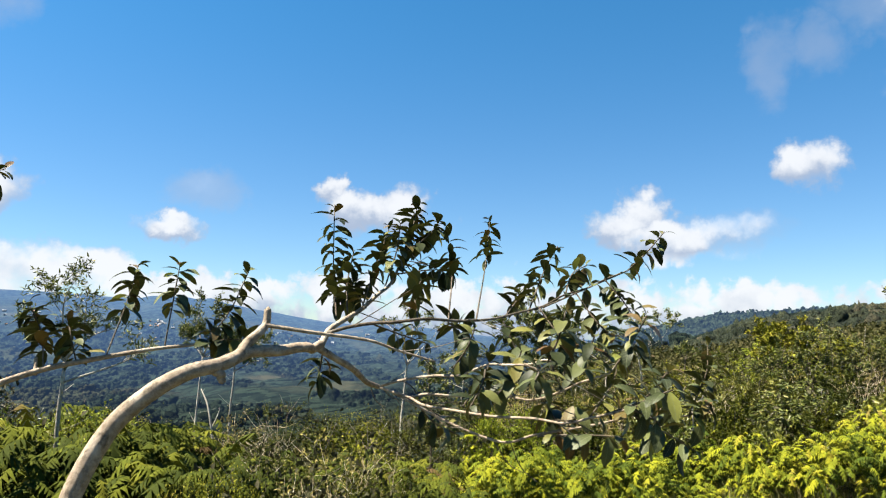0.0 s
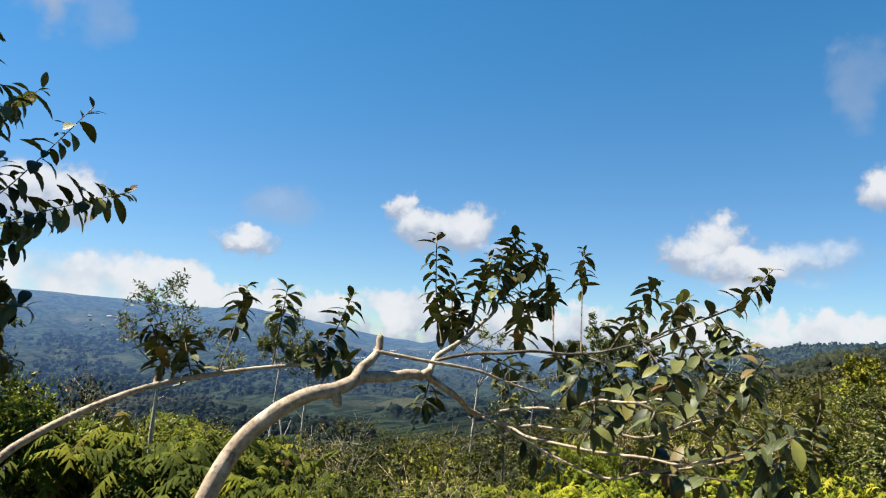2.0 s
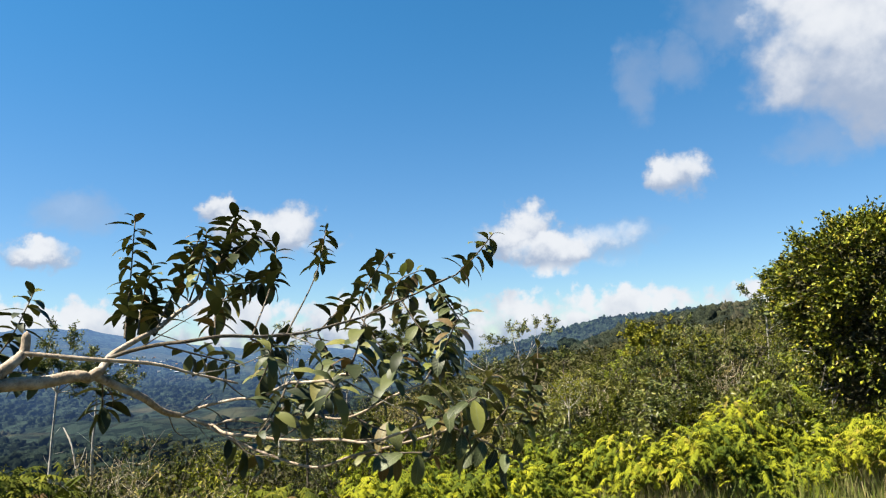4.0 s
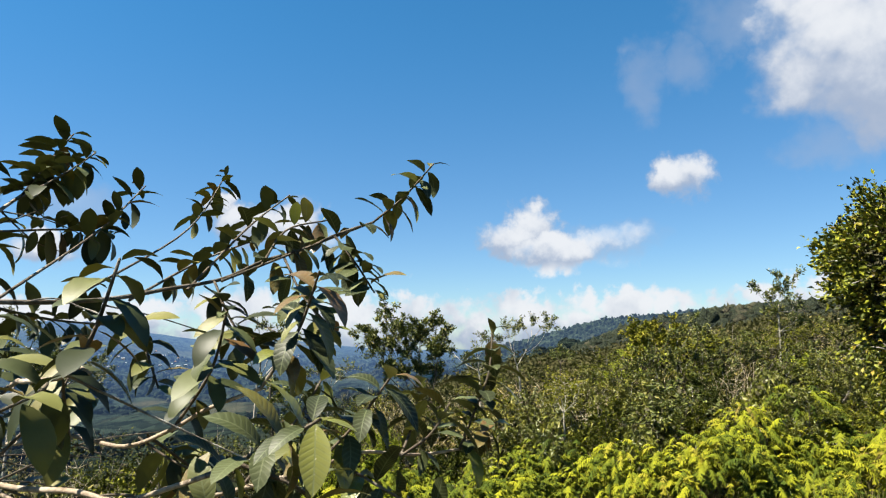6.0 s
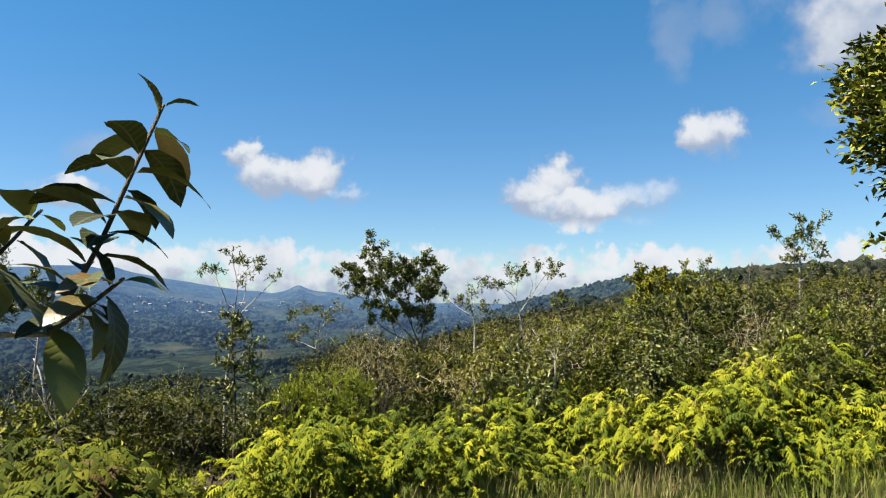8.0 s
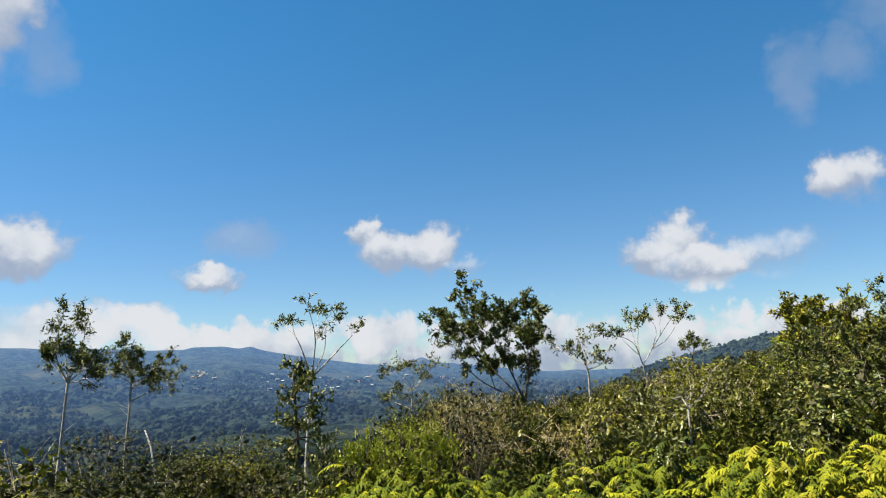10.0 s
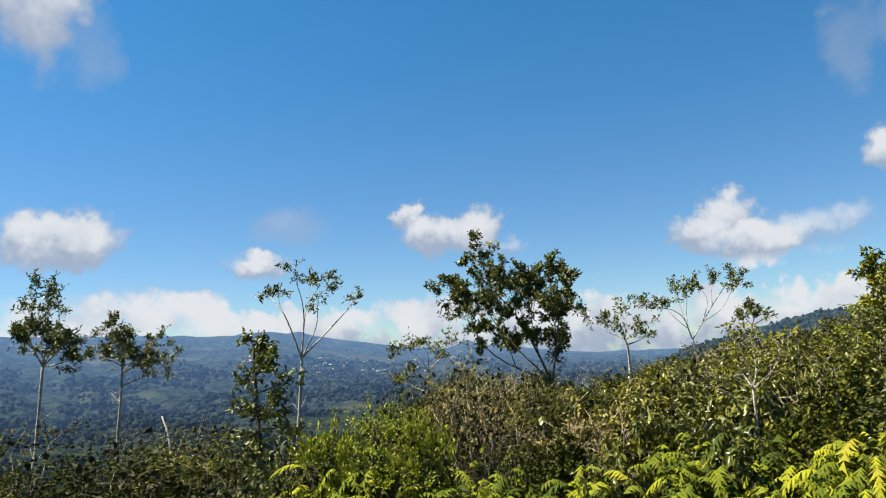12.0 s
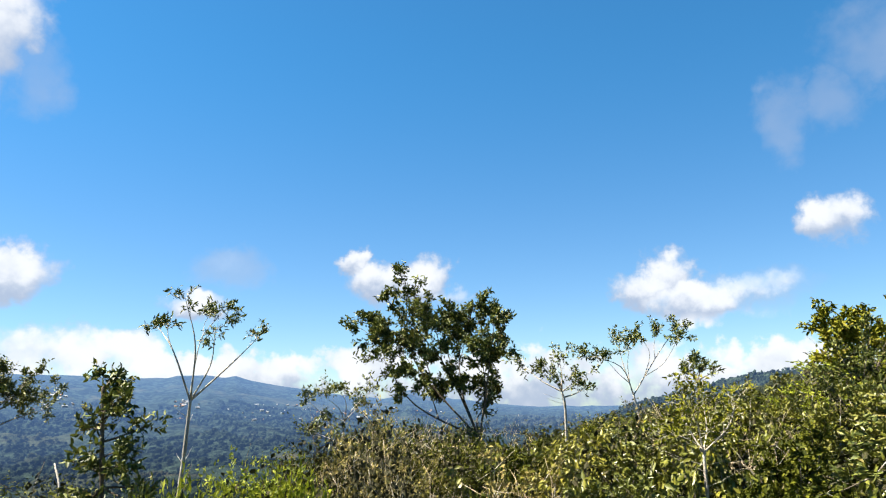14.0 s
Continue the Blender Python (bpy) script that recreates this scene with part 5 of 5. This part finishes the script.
    for i in range(18):
        x, y = rng.uniform(0.75, 2.4), rng.uniform(11.8, 14.0)
        put(rng.choice((0, 1, 4, 1, 2)), x, y, rng.uniform(0.3, 0.62), rng.uniform(0.7, 0.95))
    # lower down the slope
    for i in range(24):
        x, y = rng.uniform(-8, 0.2), rng.uniform(9.5, 15)
        d = math.hypot(x - 1.4, y - 2.0)
        put(rng.choice((0, 1, 4, 3)), x, y, 1.0 - d * math.tan(radians(rng.uniform(7.8, 10.0))), 0.9)
    # and behind, along the ridge
    for i in range(40):
        y = rng.uniform(15, 25)
        x = rng.uniform(0.22, 0.85) * y
        az, d = math.degrees(math.atan2(x - 1.4, y - 2.0)), math.hypot(x - 1.4, y - 2.0)
        crest = float(np.interp(az, [5, 10, 15, 20, 27, 35, 45], [-4.2, -2.6, -1.4, -0.9, 0.4, 1.4, 2.0]))
        put(rng.choice((0, 0, 1, 1, 4)), x, y, 1.15 + d * math.tan(radians(crest + rng.uniform(-1.2, 0.2))), 1.15)


place_shrubs()


def build_far_scrub():
    """Scrub farther along the ridge and down the slope: clumps of leaves, too many to count."""
    rng = np.random.default_rng(15)
    cs, ls, outs = [], [], []
    for i in range(470):
        right = i < 430
        r = 22 + 130 * rng.random() ** 1.5 if right else rng.uniform(22, 85)
        az = rng.uniform(6, 50) if right else rng.uniform(-46, 7)
        x, y = 1.4 + r * math.sin(radians(az)), 2.0 + r * math.cos(radians(az))
        g = ground_at(x, y)
        if right:
            crest = float(np.interp(az, [5, 10, 15, 20, 27, 35, 45], [-4.2, -2.4, -1.3, -0.9, 0.2, 1.2, 1.8]))
            top = max(g + 1.0, 1.15 + r * math.tan(radians(crest + rng.uniform(-1.6, 0.1))))
        else:
            top = g + rng.uniform(1.8, 4.0)
        n, w = 230, rng.uniform(0.6, 1.7) * (0.5 + 0.024 * r)
        p = rng.normal(size=(n, 3))
        p /= np.linalg.norm(p, axis=1, keepdims=True)
        p *= rng.uniform(0.55, 1.05, (n, 1))
        outs.append(p / np.linalg.norm(p, axis=1, keepdims=True))
        h = min(top - g, 2.2 * w) * 0.5
        cs.append(p * np.array([w, w, h]) + np.array([x, y, top - h]))
        ls.append(np.full(n, 0.07 + 0.0050 * r))
    v, f = leaf_cloud(rng, np.concatenate(cs), np.concatenate(ls), 0.55, 0.1, 0.35, simple=True, outward=np.concatenate(outs))
    tagged(new("far_scrub", mesh_of("far_scrub", v, f, SCRUBLEAF)), "brownish-green scrub covering the ridge and slope", "scrub", kind="stuff")


build_far_scrub()


# ---- ferns and grass ----
def build_ferns():
    """Scrambling ferns: mounds of fronds that arch out and hang, each with narrow drooping fingers."""
    rng = np.random.default_rng(5)
    pin = 8

    def frond(out, base, direction, length, lift, wide):
        d = direction / np.linalg.norm(direction)
        side = np.array([-d[1], d[0], 0.0]) / (math.hypot(d[0], d[1]) + 1e-6)
        s = np.linspace(0, 1, pin + 1)
        mid = base + np.outer(s * length, d) + np.outer(lift * (s * 1.1 - 1.9 * s * s) * length, [0, 0, 1.0])
        w = length * wide * np.sin(np.pi * np.clip(0.16 + 0.84 * s, 0, 1)) ** 0.7
        faces, o = [], len(out[0]) * (3 * pin + 1)
        tips = []
        for i in range(pin):
            p, fwd = mid[i], mid[i + 1] - mid[i]
            for sg in (-1, 1):
                k = rng.uniform(0.65, 1.1)
                tips.append(p + fwd * rng.uniform(0.9, 1.6) + side * sg * w[i] * k + np.array([0, 0, -rng.uniform(0.25, 0.95) * w[i]]))
                j = o + pin + len(tips)
                faces.append((o + i, o + i + 1, j) if sg < 0 else (o + i + 1, o + i, j))
        out[0].append(np.concatenate([mid, np.array(tips)]))
        out[1].extend(faces)

    right_side, left_side = ([], []), ([], [])
    spots = []
    while len(spots) < 1650:
        x, y = rng.uniform(-7.5, 13), rng.uniform(4.6, 14.5)
        az = math.degrees(math.atan2(x - 1.25, y - 1.9))
        right = x > 1.2 and x < 10.5 and math.hypot(x - 1.25, y - 1.9) > 6.6 + 0.25 * math.sin(x * 2.3) + float(np.interp(az, [14, 26, 50], [0, 0.40, 0.5])) and y > 5.6 and y < 10.9
        middle = 0.15 < x <= 1.2 and 7.4 < y < 11.5
        left = (x <= -1.3 and 4.8 < y < 10.5 and x > -0.9 * y and rng.random() < 0.6) or (-1.3 < x < 0.1 and 4.6 < y < 6.4)
        if right or middle or left:
            spots.append((x, y, right))
    for x, y, right in spots:
        swell = math.sin(x * 2.3 + 0.6 + math.sin(y * 1.9)) * math.sin(y * 2.1 + 0.8 * math.sin(x * 1.3))
        if right:
            d, az = math.hypot(x - 1.25, y - 1.9), math.degrees(math.atan2(x - 1.25, y - 1.9))
            drop = float(np.interp(az, [0, 10, 15, 22, 28, 35, 50], [10.3, 9.9, 9.1, 7.8, 6.8, 6.2, 6.0])) + rng.uniform(-0.4, 2.0) - 1.5 * swell
            hgt = min(1.30 - d * math.tan(radians(drop)) - ground_at(x, y), (rng.uniform(0.45, 0.80) + 0.16 * (d - 6.8)) * (1.0 + 0.6 * swell))
            hgt = max(0.28, hgt)
        else:
            d, az = math.hypot(x, y), math.degrees(math.atan2(x, y))
            drop = float(np.interp(az, [-40, -22, -15, -9, -3, 6, 12], [6.6, 7.6, 10.0, 10.8, 10.2, 9.8, 9.8])) + rng.uniform(-0.2, 2.6) - 1.2 * swell
            hgt = max(0.3, 1.58 - d * math.tan(radians(drop)) - ground_at(x, y))
        base = np.array([x, y, ground_at(x, y) + max(hgt - 0.22, hgt * 0.5)])
        a0 = rng.uniform(0, 6.28)
        k = rng.integers(12, 18)
        for j in range(k):
            a = a0 + j * 6.283 / k + rng.normal(0, 0.25)
            d = np.array([math.cos(a), math.sin(a), rng.uniform(-0.35, 0.45)])
            length = rng.uniform(0.12, 0.24) if right or x > -1.3 else rng.uniform(0.16, 0.40)
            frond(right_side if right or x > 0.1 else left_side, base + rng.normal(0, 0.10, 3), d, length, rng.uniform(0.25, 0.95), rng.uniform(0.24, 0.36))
    # ferns that climb over the scrub
    for cx, cy, top in ((5.5, 9.0, 0.58), (6.5, 9.3, 0.80), (4.0, 9.2, 0.22)):
        for i in range(110):
            a, q = rng.uniform(0, 6.283), math.sqrt(rng.random())
            base = np.array([cx + math.cos(a) * q * 0.42, cy + math.sin(a) * q * 0.42, top - 0.45 * q * q - rng.uniform(0, 0.12)])
            frond(right_side, base, np.array([math.cos(a), math.sin(a), rng.uniform(-0.3, 0.4)]), rng.uniform(0.12, 0.24), rng.uniform(0.3, 0.9), rng.uniform(0.24, 0.36))
    for tris, mat, label in ((right_side, FERNLEAF, "waist-high thicket of yellow-green drooping ferns"), (left_side, SHADEFERN, "tangled bank of dull green ferns with brown fronds, shade painted in")):
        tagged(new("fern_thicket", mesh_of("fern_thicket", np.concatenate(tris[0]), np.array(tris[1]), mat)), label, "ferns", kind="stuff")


def build_grass():
    rng = np.random.default_rng(8)
    n = 80000
    x, y = rng.uniform(-3.5, 11, n), rng.uniform(-2.0, 10.2, n)
    keep = ((x > 0.5) & (y > 6.2)) | (rng.random(n) < 0.5)
    x, y = x[keep], y[keep]
    n = len(x)
    z = land(x, y)
    tall = np.where((y > 6.3) & (x > 0.8), rng.uniform(0.10, 0.36, n) * np.where(rng.random(n) < 0.1, 1.4, 1.0), rng.uniform(0.05, 0.16, n))
    a = rng.uniform(0, 6.283, n)
    w = 0.0035 + 0.005 * rng.random(n)
    lean = rng.normal(0, 0.22, (n, 2)) * tall[:, None]
    p = np.stack([x, y, z - 0.01], -1)
    s = np.stack([np.cos(a) * w, np.sin(a) * w, 0 * a], -1)
    m = p + np.stack([lean[:, 0] * 0.35, lean[:, 1] * 0.35, tall * 0.55], -1)
    t = p + np.stack([lean[:, 0], lean[:, 1], tall], -1)
    v = np.stack([p - s, p + s, m + s * 0.8, m - s * 0.8, t + s * 0.1, t - s * 0.1], 1).reshape(-1, 3)
    k = np.arange(n)[:, None] * 6
    f = np.concatenate([k + np.array([0, 1, 2, 3]), k + np.array([3, 2, 4, 5])])
    tagged(new("grass", mesh_of("grass", v, f, GRASSBLADE)), "tufts of green and dry straw-coloured grass", "grass", kind="stuff")


build_ferns()
build_grass()


# ---- forest in the valley, houses far off ----
def build_canopy():
    rng = np.random.default_rng(9)

    def bumps(n, az0, az1, r0, r1, size0, size1, keep, height, tall, lift=0.55):
        az = np.radians(rng.uniform(az0, az1, n))
        r = np.sqrt(rng.uniform(r0 ** 2, r1 ** 2, n))
        x, y = r * np.sin(az), r * np.cos(az)
        ok = keep(x, y, r)
        x, y, r = x[ok], y[ok], r[ok]
        n = len(x)
        s = rng.uniform(size0, size1, n) * rng.uniform(0.7, 1.3, n)
        z = height(x, y)
        ring = []
        for la in (-0.2, 0.6):
            for j in range(6):
                lo = j * math.pi / 3 + la
                ring.append((math.cos(la) * math.cos(lo), math.cos(la) * math.sin(lo), math.sin(la)))
        ring.append((0, 0, 1))
        unit = np.array(ring)
        k = len(unit)
        jit = 1 + rng.normal(0, 0.27, (n, k, 1))
        high = tall * rng.uniform(0.75, 1.5, n)
        v = unit[None] * jit * s[:, None, None] * np.stack([np.ones(n), np.ones(n), high], -1)[:, None, :] + np.stack([x, y, z + s * lift], -1)[:, None, :]
        tri = []
        for i in range(1):
            for j in range(6):
                a, b = i * 6 + j, i * 6 + (j + 1) % 6
                tri += [(a, b, b + 6), (a, b + 6, a + 6)]
        for j in range(6):
            tri.append((6 + j, 6 + (j + 1) % 6, k - 1))
        f = np.array(tri)[None] + (np.arange(n) * k)[:, None, None]
        return v.reshape(-1, 3), f.reshape(-1, 3)

    def downhill(x, y, r):
        u = -0.82 * (x - 1.5) + 0.57 * (y - 11.5)
        patch = np.sin(x * 0.013 + 0.8) * np.sin(y * 0.0093 + x * 0.004) + 0.4 * np.sin(x * 0.041 + y * 0.03)
        return ((u > 14) | (r > 70)) & ((patch < 0.55) | (r < 350))

    def upland(x, y, r):
        return np.degrees(np.arctan2(x - 1.5, y - 3)) > 6

    def woods(x, y, r):
        patch = np.sin(x * 0.006 + 0.8 + np.sin(y * 0.004)) * np.sin(y * 0.0043 + x * 0.002) + 0.5 * np.sin(x * 0.017 + y * 0.013)
        return patch < 0.45 * rng.random(len(x))

    def everywhere(x, y, r):
        return r > 0

    def valley_side(x, y):
        return far_slope(np.arctan2(x, y), np.hypot(x, y))

    def hill_side(x, y):
        return hill_height(np.arctan2(x, y), (np.hypot(x, y) - 1900) / 800)

    def forest(sets, mat, label):
        vs, fs, o = [], [], 0
        for v, f in sets:
            vs.append(v), fs.append(f + o)
            o += len(v)
        tagged(new("far_forest", mesh_of("far_forest", np.concatenate(vs), np.concatenate(fs), mat, True)), label, "forest", kind="stuff")

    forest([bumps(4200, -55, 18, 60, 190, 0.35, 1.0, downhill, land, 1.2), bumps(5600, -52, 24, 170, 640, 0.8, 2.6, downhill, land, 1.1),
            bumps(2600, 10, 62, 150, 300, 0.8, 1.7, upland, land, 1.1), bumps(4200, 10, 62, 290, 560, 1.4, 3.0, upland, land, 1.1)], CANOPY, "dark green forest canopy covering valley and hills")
    forest([bumps(7500, -48, 20, 480, 1500, 3.0, 6.5, woods, valley_side, 0.9, 0.3), bumps(9000, -46, 16, 1450, 3300, 5.0, 9.0, woods, valley_side, 0.8, 0.3)], MOUNTAIN, "patchy woods across the valley, bluish with painted haze")
    forest([bumps(4200, 8, 60, 2100, 2700, 4.0, 8.0, everywhere, hill_side, 0.9, 0.2)], FARHILL, "woods with painted haze on the hill behind the ridge")


build_canopy()


def far_house(w, d, h, roofmat):
    ob = tagged(new("house"), "small white-walled house with a pitched roof, far off", "house", "valley town")
    v = [(-w, -d, -4), (w, -d, -4), (w, d, -4), (-w, d, -4), (-w, -d, h), (w, -d, h), (w, d, h), (-w, d, h)]
    f = [(0, 1, 5, 4), (1, 2, 6, 5), (2, 3, 7, 6), (3, 0, 4, 7), (4, 5, 6, 7)]
    part("wall", mesh_of("wall", v, f, HOUSEWALL), ob)
    e = 0.7
    v = [(-w - e, -d - e, h), (w + e, -d - e, h), (w + e, d + e, h), (-w - e, d + e, h), (-w - e, 0, h + d * 0.7), (w + e, 0, h + d * 0.7)]
    part("roof", mesh_of("roof", v, [(0, 1, 5, 4), (2, 3, 4, 5), (1, 2, 5), (3, 0, 4), (3, 2, 1, 0)], roofmat), ob)
    return ob


def build_town():
    rng = random.Random(3)
    kinds = [far_house(3, 2.4, 2.5, HOUSEROOF), far_house(4.5, 3, 2.5, CLAYROOF), far_house(8, 3, 3, HOUSEROOF), far_house(10, 4, 3, HOUSEROOF)]
    seen = set()
    for az0, n, r0, r1, spread in ((-22.4, 26, 2900, 3400, 1.6), (-12.0, 48, 2900, 3600, 4.2), (-16.5, 16, 2700, 3300, 2.0), (-30.5, 16, 3000, 3600, 2.6), (-5.0, 16, 3000, 3500, 3.0)):
        for i in range(n):
            az, r = radians(az0 + rng.gauss(0, spread * 0.5)), rng.uniform(r0, r1)
            x, y = r * math.sin(az), r * math.cos(az)
            k = 3 if i % 9 == 4 else rng.choice((0, 0, 1, 2))
            m = pose(x, y, float(far_slope(az, r)) + 2, 0, 0, rng.uniform(0, 180))
            if k in seen:
                copy_thing(kinds[k], m)
            else:
                kinds[k].matrix_basis = m
                seen.add(k)


build_town()
